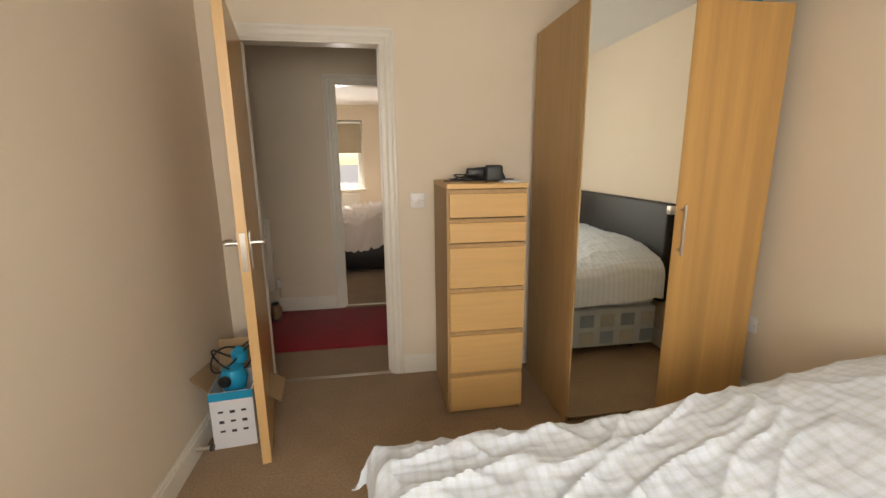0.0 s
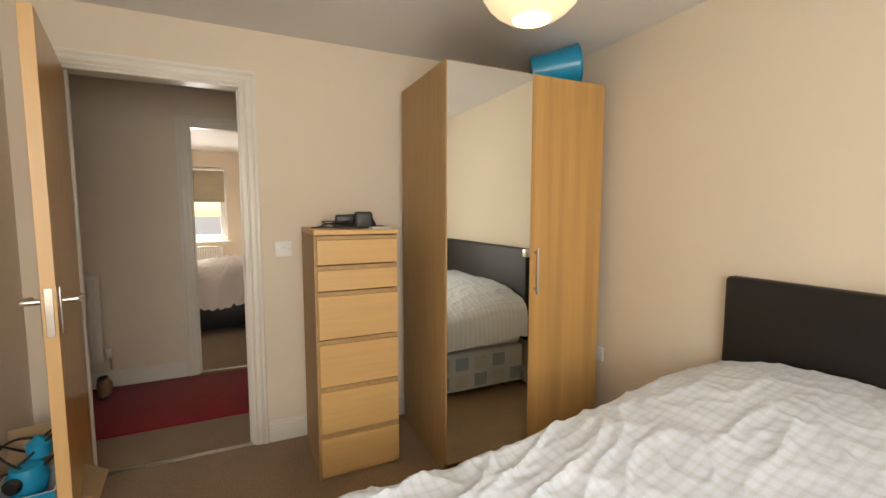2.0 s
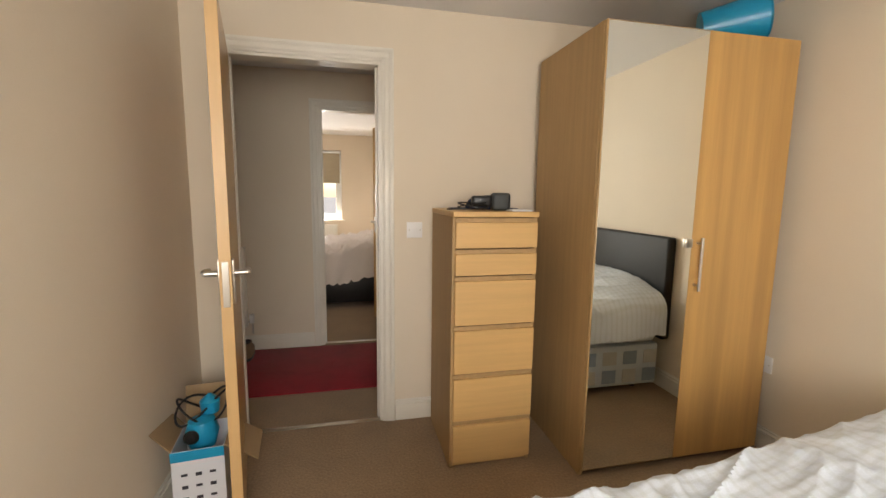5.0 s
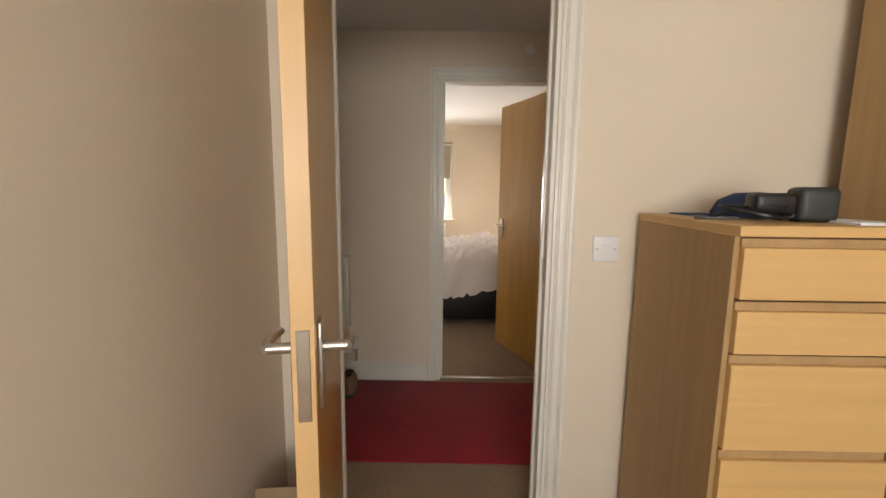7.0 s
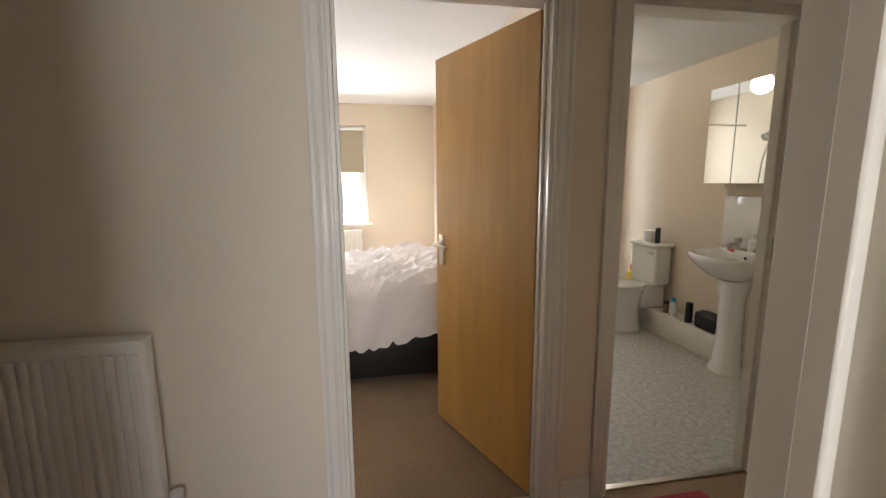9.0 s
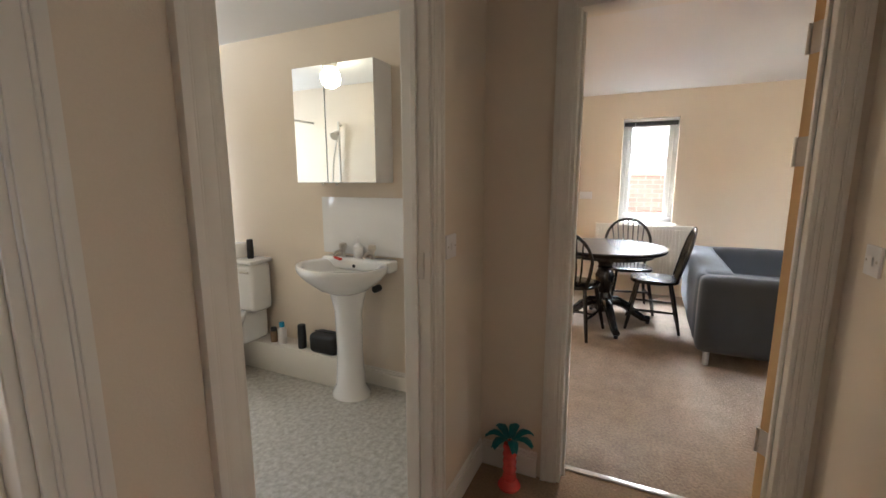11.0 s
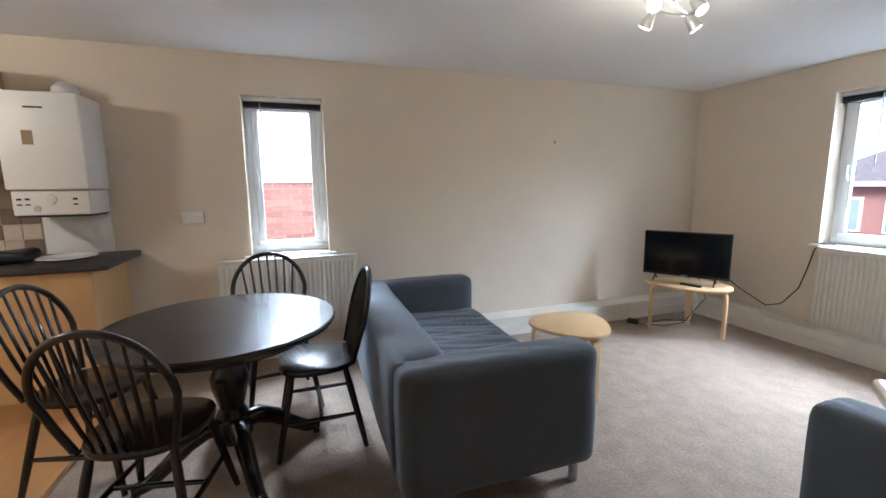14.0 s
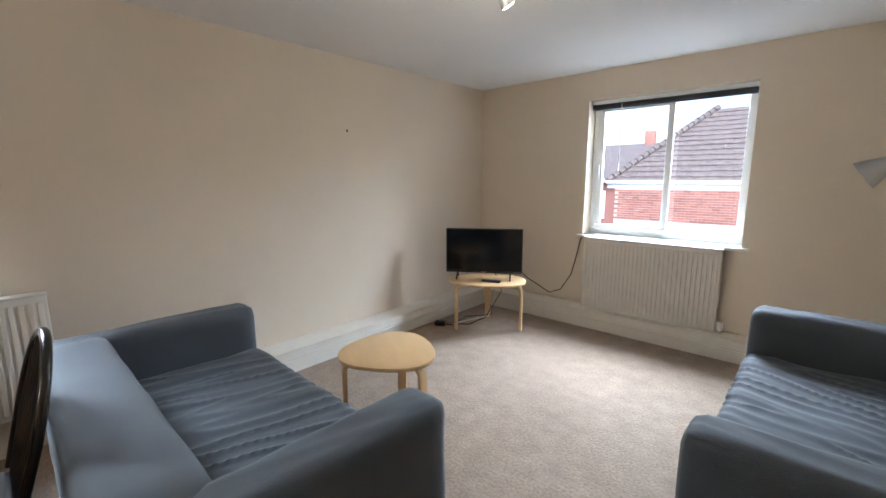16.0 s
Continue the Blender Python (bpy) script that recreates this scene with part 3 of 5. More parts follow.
# ---- bedding and beds ----
def bedspread(l, w, top, drop, seed, wrinkle=0.02, rise=None, skew=0.0):
    """Bedding over a mattress: local x along, y across; it hangs over both long sides and the foot at x = 0."""
    bm = bmesh.new()
    nx, ny = 260, 210
    grid = []

    def fold(s, edge):
        """Position and drop for the arc length s past an edge."""
        r = 0.07
        if s <= 0:
            return s, 0.0
        if s < r * math.pi / 2:
            return r * math.sin(s / r), r * (1 - math.cos(s / r))
        return r + 0.06 * (s - r * math.pi / 2), r + (s - r * math.pi / 2)

    for i in range(nx + 1):
        row = []
        s = -drop + (l + drop) * i / nx
        for j in range(ny + 1):
            u = -drop + (w + 2 * drop) * j / ny
            ox, dx = fold(-s, 0)
            x = -ox if s < 0 else s
            side = -u if u < 0 else (u - w)
            oy, dy = fold(side, 0)
            y = (-oy if u < 0 else w + oy) if side > 0 else u
            dn = (dx ** 3 + dy ** 3) ** (1 / 3)
            p = Vector((s * 2.2 + seed, u * 2.2, seed))
            q = Vector((s * 6 + u * 3 + seed, u * 3.5 - s * 1.5, seed))
            bend = 0.5 * noise.noise(p * 0.7)
            ridge = 1 - abs(noise.noise(Vector((s * 3.2 + bend + seed, u * 7.5 - s * 4 + bend, seed)))) * 3.2
            ridge2 = 1 - abs(noise.noise(Vector((s * 9 - u * 4 + bend, u * 5 + s * 3, seed + 5)))) * 3.5
            ridge3 = 1 - abs(noise.noise(Vector((s * 5 + u * 11, u * 14 - s * 6, seed + 9)))) * 3
            patch = 0.35 + 0.65 * max(0, min(1, 0.5 + 1.6 * noise.noise(p * 0.6 + Vector((7, 0, 0)))))
            z = wrinkle * (patch * (0.8 * max(0, ridge) ** 1.6 + 0.5 * max(0, ridge2) ** 1.6 + 0.22 * max(0, ridge3)) + 0.9 * noise.noise(p * 0.8))
            if rise:
                z += rise(s, u)
            hang = 0.02 * math.sin(u * 21 + 3 * noise.noise(p)) * min(1, dx * 4) + 0.0
            hang2 = 0.018 * math.sin(s * 19 + 3 * noise.noise(p)) * min(1, dy * 4)
            row.append(bm.verts.new((x - hang - 0.01 - skew * max(0.0, (u / w - 0.45) / 0.55) * max(0.0, 1 - s / 1.2), y + (hang2 if u > w else -hang2), top + z - dn)))
        grid.append(row)
    for a, b in zip(grid, grid[1:]):
        for j in range(ny):
            bm.faces.new((a[j], b[j], b[j + 1], a[j + 1]))
    bmesh.ops.recalc_face_normals(bm, faces=bm.faces[:])
    return bm


def pillow(m):
    bm = bmesh.new()
    bmesh.ops.create_grid(bm, x_segments=18, y_segments=18, size=0.5)
    top = bm.verts[:]
    for v in top:
        x, y = v.co.x * 2, v.co.y * 2
        v.co = Vector((x * 0.24 * (1 - 0.06 * y * y), y * 0.34 * (1 - 0.05 * x * x), 0.085 * max(0, (1 - x ** 4) * (1 - y ** 4)) ** 0.5 + 0.008 * noise.noise(Vector((x * 3, y * 3, 1)))))
    own = bm.copy()
    for v in own.verts:
        v.co.z = -0.5 * v.co.z
    join(bm, own)
    bmesh.ops.remove_doubles(bm, verts=bm.verts[:], dist=0.002)
    bmesh.ops.recalc_face_normals(bm, faces=bm.faces[:])
    return single("pillow", bm, LINEN, "white cotton pillow against the headboard", "pillow", m)


bed = thing("double_bed", "double divan bed with pale blue checked base and black leatherette headboard", "bed", pose(0.60, -2.76, 0))
part("divan_base", box(0, 1.69, 0, 1.36, 0.05, 0.33, 0.015), DIVAN, bed)
for i in range(11):
    for j in range(2):
        cx = 0.08 + i * 0.15
        part("square", box(cx, cx + 0.10, 1.36, 1.363, 0.075 + j * 0.125, 0.165 + j * 0.125, 0.001, 1), (DIVAN2, DIVAN3)[(i + j) % 2], bed)
part("mattress", box(0, 1.69, 0.005, 1.355, 0.33, 0.485, 0.05, 3), LINEN, bed)
hb = part("headboard", box(1.70, 1.765, -0.02, 1.37, 0.35, 1.035, 0.018, 3), LEATHER, bed, "black leatherette padded headboard")
part("strut", box(1.71, 1.74, 0.25, 0.33, 0.02, 0.36), LEATHER, bed)
part("strut", box(1.71, 1.74, 1.05, 1.13, 0.02, 0.36), LEATHER, bed)
for x in (0.1, 1.58):
    for y in (0.1, 1.26):
        part("castor", rod((x, y, 0), (x, y, 0.052), 0.022), BLACK, bed)


def plump(s, u):
    a = max(0.0, min(1.0, (s - 0.42) / 1.12))
    return 0.245 * a * a * (3 - 2 * a) * (1 - 0.35 * abs(u / 0.68 - 1) ** 3)


single("duvet", bedspread(1.69, 1.36, 0.492, 0.20, 3.0, 0.022, plump, 0.15), LINEN, "rumpled white checked duvet spread over the bed", "duvet", pose(0.60, -2.76, 0.004))
pillow(pose(2.09, -2.42, 0.57, 0, -8, 0))
pillow(pose(2.09, -1.79, 0.57, 0, -8, 0))

bed2 = thing("double_bed", "double bed with a dark base in the back bedroom", "bed", pose(-0.95, 2.50, 0))
part("divan_base", box(0, 1.92, 0, 1.38, 0.06, 0.36, 0.015), BLACK, bed2)
part("mattress", box(0, 1.92, 0.005, 1.375, 0.36, 0.60, 0.05, 3), LINEN2, bed2)
for x in (0.1, 1.8):
    for y in (0.1, 1.28):
        part("castor", rod((x, y, 0), (x, y, 0.062), 0.022), BLACK, bed2)
single("duvet", bedspread(1.9, 1.38, 0.64, 0.40, 9.0, 0.045, lambda s, u: 0.12 * max(0.0, min(1.0, (s - 1.1) / 0.5)) * (0.7 + 0.5 * noise.noise(Vector((s * 4, u * 4, 2))))),
       LINEN2, "crumpled pale pink duvet over the dark bed", "duvet", pose(-0.95, 2.50, 0.004))


# ---- wardrobe and chest ----
def wardrobe():
    w = thing("wardrobe", "tall birch wardrobe with one mirrored door", "wardrobe", pose(1.315, -0.68, 0))
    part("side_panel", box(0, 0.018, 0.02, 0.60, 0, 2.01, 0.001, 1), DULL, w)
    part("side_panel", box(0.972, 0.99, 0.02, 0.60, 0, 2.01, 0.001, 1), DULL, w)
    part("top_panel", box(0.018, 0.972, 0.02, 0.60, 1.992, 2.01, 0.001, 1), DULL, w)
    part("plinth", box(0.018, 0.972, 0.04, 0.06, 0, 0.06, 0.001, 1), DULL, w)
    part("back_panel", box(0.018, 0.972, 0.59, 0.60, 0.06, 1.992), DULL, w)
    d = part("mirror_door", box(0.001, 0.494, 0.0, 0.018, 0.035, 2.008, 0.001, 1), DULL, w)
    part("mirror", box(0.006, 0.491, -0.005, -0.0005, 0.04, 2.003, 0.0008, 1), MIRROR, d, "full height mirror")
    part("catch", box(0.455, 0.485, -0.02, -0.005, 1.07, 1.11, 0.003), CHROME, d)
    d = part("door", box(0.497, 0.989, 0.0, 0.018, 0.035, 2.008, 0.001, 1), BIRCH, w)
    bm = rod((0.527, -0.03, 0.87), (0.527, -0.03, 1.115), 0.007)
    for z in (0.895, 1.09):
        rod((0.527, -0.03, z), (0.527, 0.0, z), 0.006, bm=bm)
    part("handle", bm, CHROME, d)


wardrobe()


def chest():
    c = thing("chest_of_drawers", "tall narrow birch chest with six drawers", "chest of drawers", pose(0.733, -0.507, 0))
    W, D, T = 0.404, 0.475, 1.222
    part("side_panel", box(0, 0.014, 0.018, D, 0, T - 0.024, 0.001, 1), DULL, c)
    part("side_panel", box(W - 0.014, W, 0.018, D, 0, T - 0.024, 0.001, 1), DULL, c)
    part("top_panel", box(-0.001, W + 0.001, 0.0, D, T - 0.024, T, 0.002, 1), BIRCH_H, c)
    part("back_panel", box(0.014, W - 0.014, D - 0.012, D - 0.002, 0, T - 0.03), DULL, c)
    part("plinth", box(0.014, W - 0.014, 0.03, 0.046, 0, 0.045), BIRCH_H, c)
    z = T - 0.048
    for h in (0.115, 0.098, 0.205, 0.205, 0.205, 0.185):
        d = part("drawer", box(0.012, W - 0.004, 0.0, 0.018, z - h, z, 0.0015, 1), BIRCH_H, c)
        part("drawer_lip", box(0.012, W - 0.012, 0.012, 0.03, z, z + 0.02, 0.001, 1), DULL, d, "recessed finger pull")
        part("drawer_side", box(W - 0.022, W - 0.013, 0.018, 0.06, z - 0.0, z + 0.016), BENT, d)
        z -= h + 0.0265


chest()
sp = thing("clock_speaker", "dark grey rounded mains speaker on the chest", "speaker", pose(1.0, -0.36, 1.222, 0, 0, -8))
part("body", box(-0.045, 0.045, -0.035, 0.035, 0, 0.085, 0.016, 3), CHARCOAL, sp)
part("band", box(-0.14, -0.045, -0.03, 0.03, 0.02, 0.07, 0.012, 3), BLACK, sp)
single("cable", tube([(0.86 + 0.06 * math.sin(a * 0.9), -0.36 + 0.05 * math.cos(a * 1.1), 1.232 + 0.015 * math.sin(a * 0.7) + 0.012) for a in np.linspace(0, 16, 60)] + [(0.80, -0.33, 1.228), (0.75, -0.3, 1.226)], 0.0035, 6), BLACK, "black cable coiled on the chest", "cable")
cap = bmesh.new()
lathe([(0.10, 0), (0.10, 0.02), (0.085, 0.06), (0.05, 0.085), (0.005, 0.09)], 20, pose(1.0, -0.17, 1.222) @ Matrix.Diagonal((1.2, 0.85, 0.8, 1)), cap)
slab([(1.08 + 0.09 * math.cos(a), -0.17 + 0.07 * math.sin(a)) for a in np.linspace(-1.6, 1.6, 12)], 1.222, 1.227, bm=cap)
single("cap", cap, NAVY, "navy cloth cap lying on the chest", "cap")
bm = box(1.02, 1.12, -0.47, -0.33, 1.222, 1.229, 0.001, 1)
single("paper_stack", bm, CARDWHITE, "small stack of white papers on the chest", "papers", pose(0, 0, 0))
single("booklet", box(0.82, 0.93, -0.14, -0.04, 1.222, 1.226, 0.001, 1), NAVY, "thin blue booklet on the chest", "booklet")

tb = thing("plastic_tub", "turquoise plastic storage tub lying on the wardrobe", "tub", pose(2.09, -0.50, 2.125, 0, 82, -32))
part("shell", lathe([(0.075, -0.13), (0.08, -0.13), (0.105, 0.13), (0.112, 0.135), (0.105, 0.14), (0.098, 0.13), (0.07, -0.12)], 26), BLUE, tb)


# ---- socket plates ----
def plate_switch(name, label, m, w=0.086, rocker=True):
    s = thing(name, label, "switch", m)
    part("plate", box(-w / 2, w / 2, -0.009, 0, -0.043, 0.043, 0.003), PLASTIC, s)
    if rocker:
        part("rocker", box(-0.012, 0.012, -0.013, -0.009, -0.013, 0.013, 0.002), PLASTIC, s)
    for x in (-0.03, 0.03):
        part("screw", rod((x * w / 0.086, -0.0105, 0), (x * w / 0.086, -0.009, 0), 0.004, seg=10), CHROME, s)
    return s


plate_switch("light_switch", "white light switch beside the bedroom door", pose(0.638, 0, 1.10))
plate_switch("light_switch", "white light switch on the hall wall by the bathroom", pose(2.01, YN, 1.09))
plate_switch("light_switch", "double white light switch by the living room door", pose(2.197, 0.1, 1.10, 0, 0, 180))
plate_switch("wall_socket", "white double socket on the wall", pose(XE, 1.32, 1.14, 0, 0, -90), 0.146, False)
plate_switch("wall_socket", "white wall socket beside the wardrobe", pose(2.37, -0.63, 0.452, 0, 0, -90), 0.086, False)
single("picture_nail", box(XE - 0.012, XE, -1.686, -1.678, 1.72, 1.74, 0.002), BLACK, "small dark nail stuck in the plaster", "nail")
single("smoke_sensor", lathe([(0.005, 0), (0.03, 0.001), (0.032, 0.02), (0.02, 0.022)], 18, pose(0.60, YN - 0.0, 2.14, 90, 0, 0)), PLASTIC, "small white wall sensor above the doorway", "sensor")

# paper lantern
pl = thing("paper_lantern", "round white paper lantern pendant, lit", "pendant lamp", pose(1.36, -1.27, 2.095))
prof = []
for i in range(25):
    a = math.pi * (0.12 + 0.76 * i / 24)
    prof.append((0.18 * math.sin(a) - 0.004 * (i % 2), -0.15 * math.cos(a)))
bm = bmesh.new()
rings = [[bm.verts.new((r * math.cos(2 * math.pi * k / 40), r * math.sin(2 * math.pi * k / 40), z)) for k in range(40)] for r, z in prof]
for a, b in zip(rings, rings[1:]):
    for k in range(40):
        bm.faces.new((a[k], a[(k + 1) % 40], b[(k + 1) % 40], b[k]))
sh = part("shade", bm, PAPER, pl)
part("bulb", lathe([(0.01, -0.04), (0.03, -0.02), (0.035, 0.01), (0.015, 0.05)], 16), BULB, pl)
part("flex", rod((0, 0, 0.05), (0, 0, H1 - 2.095), 0.004, seg=8), PLASTIC, pl)


# ---- box with toy behind the door ----
cb = thing("cardboard_box", "open white and turquoise cardboard box of gadgets", "box", pose(-0.335, -0.36, 0, 0, 0, 6))
part("front", box(-0.09, 0.09, -0.225, -0.221, 0, 0.29), CARDWHITE, cb)
part("back", box(-0.09, 0.09, 0.0, 0.004, 0, 0.29), CARDWHITE, cb)
part("side", box(-0.094, -0.09, -0.225, 0.004, 0, 0.29), CARDWHITE, cb)
part("side", box(0.09, 0.094, -0.225, 0.004, 0, 0.29), CARDWHITE, cb)
part("base", box(-0.09, 0.09, -0.221, 0.0, 0, 0.004), CARD, cb)
part("printed_band", box(-0.0945, 0.0945, -0.2285, -0.2252, 0.25, 0.289), BLUE, cb, "turquoise printed band")
for m_, lab in ((pose(-0.094, -0.11, 0.29, 0, 35, 0), 0), (pose(0.094, -0.11, 0.29, 0, 118, 0), 1), (pose(0, 0.004, 0.29, 18, 0, 0), 2)):
    f = box(-0.002, 0.002, -0.11, 0.11, 0, 0.15) if lab < 2 else box(-0.09, 0.09, -0.002, 0.002, 0, 0.16)
    bmesh.ops.transform(f, matrix=pose(-0.094, -0.11, 0.29, 0, -38, 0) if lab == 0 else (pose(0.094, -0.11, 0.29, 0, 125, 0) if lab == 1 else pose(0, 0.004, 0.29, -14, 0, 0)), verts=f.verts[:])
    part("flap", f, CARD, cb, "brown cardboard flap")
for i in range(3):
    for j in range(3):
        x, z = -0.05 + i * 0.05, 0.19 - j * 0.05
        part("printed_mark", box(x - 0.011, x + 0.011, -0.2268, -0.2252, z - 0.005 - 0.004 * ((i + j) % 2), z + 0.005), INK, cb)
dr = thing("toy_drone", "bright turquoise plastic gadget with black cable in the box", "gadget", pose(-0.33, -0.46, 0.30))
bm = lathe([(0.005, -0.07), (0.05, -0.06), (0.065, 0), (0.05, 0.05), (0.005, 0.065)], 20)
lathe([(0.005, -0.04), (0.035, -0.03), (0.04, 0.02), (0.005, 0.05)], 16, pose(0.02, 0.05, 0.09), bm)
part("body", bm, BLUE, dr)
part("lens", lathe([(0.028, 0), (0.03, 0.008), (0.02, 0.02), (0.005, 0.02)], 16, pose(-0.02, -0.062, 0.01, 90, 0, 0)), BLACK, dr)
part("wire", tube([(0.09 * math.sin(a), 0.05 + 0.08 * math.cos(a * 0.9), 0.09 + 0.05 * math.sin(a * 1.7)) for a in np.linspace(0, 13, 70)], 0.005, 6), BLACK, dr)
ds = thing("door_stopper", "grey rubber-tipped door stop on the skirting", "door stop", pose(-0.455, -0.66, 0.06))
part("shaft", rod((0, 0, 0), (0.06, 0, 0), 0.012), CHROME, ds)
part("tip", rod((0.06, 0, 0), (0.075, 0, 0), 0.015), CHARCOAL, ds)


# ---- hall ----
def shoe(m):
    s = thing("shoe", "tan suede ankle shoe on the rug", "shoe", m, group="shoes by the radiator")
    pts = [(0.045 * math.cos(a) * (1.0 if math.sin(a) > 0 else 0.85), 0.13 * math.sin(a)) for a in np.linspace(0, 2 * math.pi, 24, endpoint=False)]
    part("sole", slab(pts, 0.0, 0.022, 0.004), CHARCOAL, s)
    bm = bmesh.new()
    rings = []
    for k, (sc, z, dy) in enumerate(((0.96, 0.022, 0), (0.97, 0.05, 0), (0.86, 0.075, -0.01), (0.62, 0.095, -0.035), (0.48, 0.12, -0.06), (0.47, 0.14, -0.065), (0.38, 0.138, -0.065), (0.36, 0.09, -0.06))):
        rings.append([bm.verts.new((x * min(1, sc + 0.25), y * sc + dy, z)) for x, y in pts])
    for a, b in zip(rings, rings[1:]):
        for k in range(24):
            bm.faces.new((a[k], a[(k + 1) % 24], b[(k + 1) % 24], b[k]))
    bm.faces.new(rings[-1])
    part("upper", bm, TAN, s)
    part("lining", slab([(x * 0.55, y * 0.33 - 0.063) for x, y in pts], 0.10, 0.143), BLACK, s)
    return s


sh1 = shoe(pose(-0.63, 1.12, 0.012, 0, 0, -6))
copy_thing(sh1, pose(-0.50, 1.14, 0.012, 0, 0, 8))
copy_thing(sh1, pose(-0.77, 1.13, 0.012, 0, 0, -16))
pt = thing("palm_cup", "novelty red plastic cup with teal palm leaves", "cup", pose(2.257, 1.145, 0))
part("base", lathe([(0.045, 0), (0.05, 0.01), (0.04, 0.03), (0.03, 0.04)], 20), RED, pt)
for i in range(5):
    part("trunk_ring", lathe([(0.026, 0.04 + i * 0.034), (0.031, 0.055 + i * 0.034), (0.026, 0.073 + i * 0.034)], 18), RED, pt)
for i in range(7):
    a = i * 2 * math.pi / 7
    bm = bmesh.new()
    prev = None
    for k in range(6):
        r, wd = 0.012 + k * 0.019, 0.022 * math.sin(math.pi * (k + 0.6) / 6.6)
        z = 0.225 + 0.05 * math.sin(math.pi * k / 6.5) - 0.0045 * k
        c, s = math.cos(a), math.sin(a)
        cur = [bm.verts.new((r * c - wd * s, r * s + wd * c, z - 0.008)), bm.verts.new((r * c, r * s, z)), bm.verts.new((r * c + wd * s, r * s - wd * c, z - 0.008))]
        if prev:
            bm.faces.new((prev[0], prev[1], cur[1], cur[0]))
            bm.faces.new((prev[1], prev[2], cur[2], cur[1]))
        prev = cur
    ret = bmesh.ops.solidify(bm, geom=bm.faces[:], thickness=0.002)
    part("leaf", bm, TEAL, pt)


# ---- bathroom ----
single("pipe_ledge", box(2.640, 2.799, 2.36, 3.978, 0, 0.205, 0.006), TRIM, "cream boxed ledge along the bathroom wall", "ledge", kind="structure")
ba = thing("washbasin", "white porcelain basin on a pedestal with two taps", "washbasin", pose(2.800, 2.275, 0))
pts = [(-0.21 - 0.235 * math.cos(a) * (1.0 if math.cos(a) > 0 else 0.85), 0.29 * math.sin(a)) for a in np.linspace(0, 2 * math.pi, 40, endpoint=False)]
bm = bmesh.new()
rings = []
for sc, z in ((0.30, 0.66), (0.55, 0.69), (0.85, 0.755), (0.985, 0.80), (1.0, 0.825), (0.985, 0.836), (0.93, 0.838), (0.84, 0.825), (0.62, 0.74), (0.28, 0.705)):
    rings.append([bm.verts.new(((x + 0.2) * sc - 0.2, y * sc, z)) for x, y in pts])
for a, b in zip(rings, rings[1:]):
    for k in range(40):
        bm.faces.new((a[k], a[(k + 1) % 40], b[(k + 1) % 40], b[k]))
bm.faces.new(rings[0])
bm.faces.new(rings[-1])
bmesh.ops.recalc_face_normals(bm, faces=bm.faces[:])
part("bowl", bm, PORCELAIN, ba)
part("back_shelf", box(-0.10, -0.001, -0.26, 0.26, 0.775, 0.85, 0.018, 3), PORCELAIN, ba)
part("pedestal", lathe([(0.125, 0), (0.125, 0.02), (0.095, 0.07), (0.082, 0.3), (0.088, 0.55), (0.13, 0.72)], 28, pose(-0.17, 0, 0) @ Matrix.Diagonal((0.85, 1, 1, 1))), PORCELAIN, ba)
for y in (-0.11, 0.11):
    bm = rod((-0.06, y, 0.85), (-0.06, y, 0.90), 0.014)
    tube([(-0.06, y, 0.885), (-0.10, y, 0.893), (-0.135, y, 0.888), (-0.15, y, 0.872)], 0.010, 10, bm)
    lathe([(0.02, 0.90), (0.026, 0.91), (0.024, 0.935), (0.008, 0.94)], 12, pose(-0.06, y, 0), bm)
    part("tap", bm, CHROME, ba)
part("overflow", rod((-0.098, 0, 0.805), (-0.104, 0, 0.805), 0.011), BLACK, ba)
part("waste_pipe", rod((-0.06, -0.12, 0.66), (-0.01, -0.12, 0.66), 0.022), CHARCOAL, ba)
single("splashback", box(2.788, 2.799, 1.97, 2.58, 0.86, 1.22, 0.002), PORCELAIN, "white splashback panel above the basin", "splashback", kind="structure")
mc = thing("mirror_cabinet", "white wall cabinet with two mirrored doors", "bathroom cabinet", pose(2.620, 2.04, 1.31))
part("body", box(0.02, 0.178, 0, 0.575, 0, 0.66, 0.003), PLASTIC, mc)
for y0, y1 in ((0.0, 0.337), (0.340, 0.575)):
    d = part("door", box(0.004, 0.018, y0, y1, 0, 0.66, 0.001, 1), PLASTIC, mc)
    part("mirror", box(0.0, 0.0035, y0 + 0.003, y1 - 0.003, 0.003, 0.657), MIRROR, d)
    part("knob", rod((0.012, y1 - 0.05 if y0 == 0 else y0 + 0.05, -0.016), (0.012, y1 - 0.05 if y0 == 0 else y0 + 0.05, 0), 0.007), CHROME, d)
wc = thing("toilet", "white close-coupled toilet with lid down", "toilet", pose(2.795, 3.22, 0))
part("cistern", box(-0.20, -0.02, -0.17, 0.17, 0.42, 0.76, 0.035, 4), PORCELAIN, wc)
part("cistern_lid", box(-0.21, -0.015, -0.18, 0.18, 0.76, 0.79, 0.012, 3), PORCELAIN, wc)
tp = [(-0.42 - 0.24 * math.cos(a), (0.185 - 0.02 * math.cos(a)) * math.sin(a)) for a in np.linspace(0, 2 * math.pi, 36, endpoint=False)]
bm = bmesh.new()
rings = []
for sc, z, dx in ((0.62, 0.0, 0.08), (0.60, 0.03, 0.08), (0.5, 0.15, 0.08), (0.62, 0.26, 0.05), (0.92, 0.36, 0.0), (1.0, 0.395, 0), (0.97, 0.405, 0)):
    rings.append([bm.verts.new(((x + 0.42) * sc - 0.42 + dx, y * sc, z)) for x, y in tp])
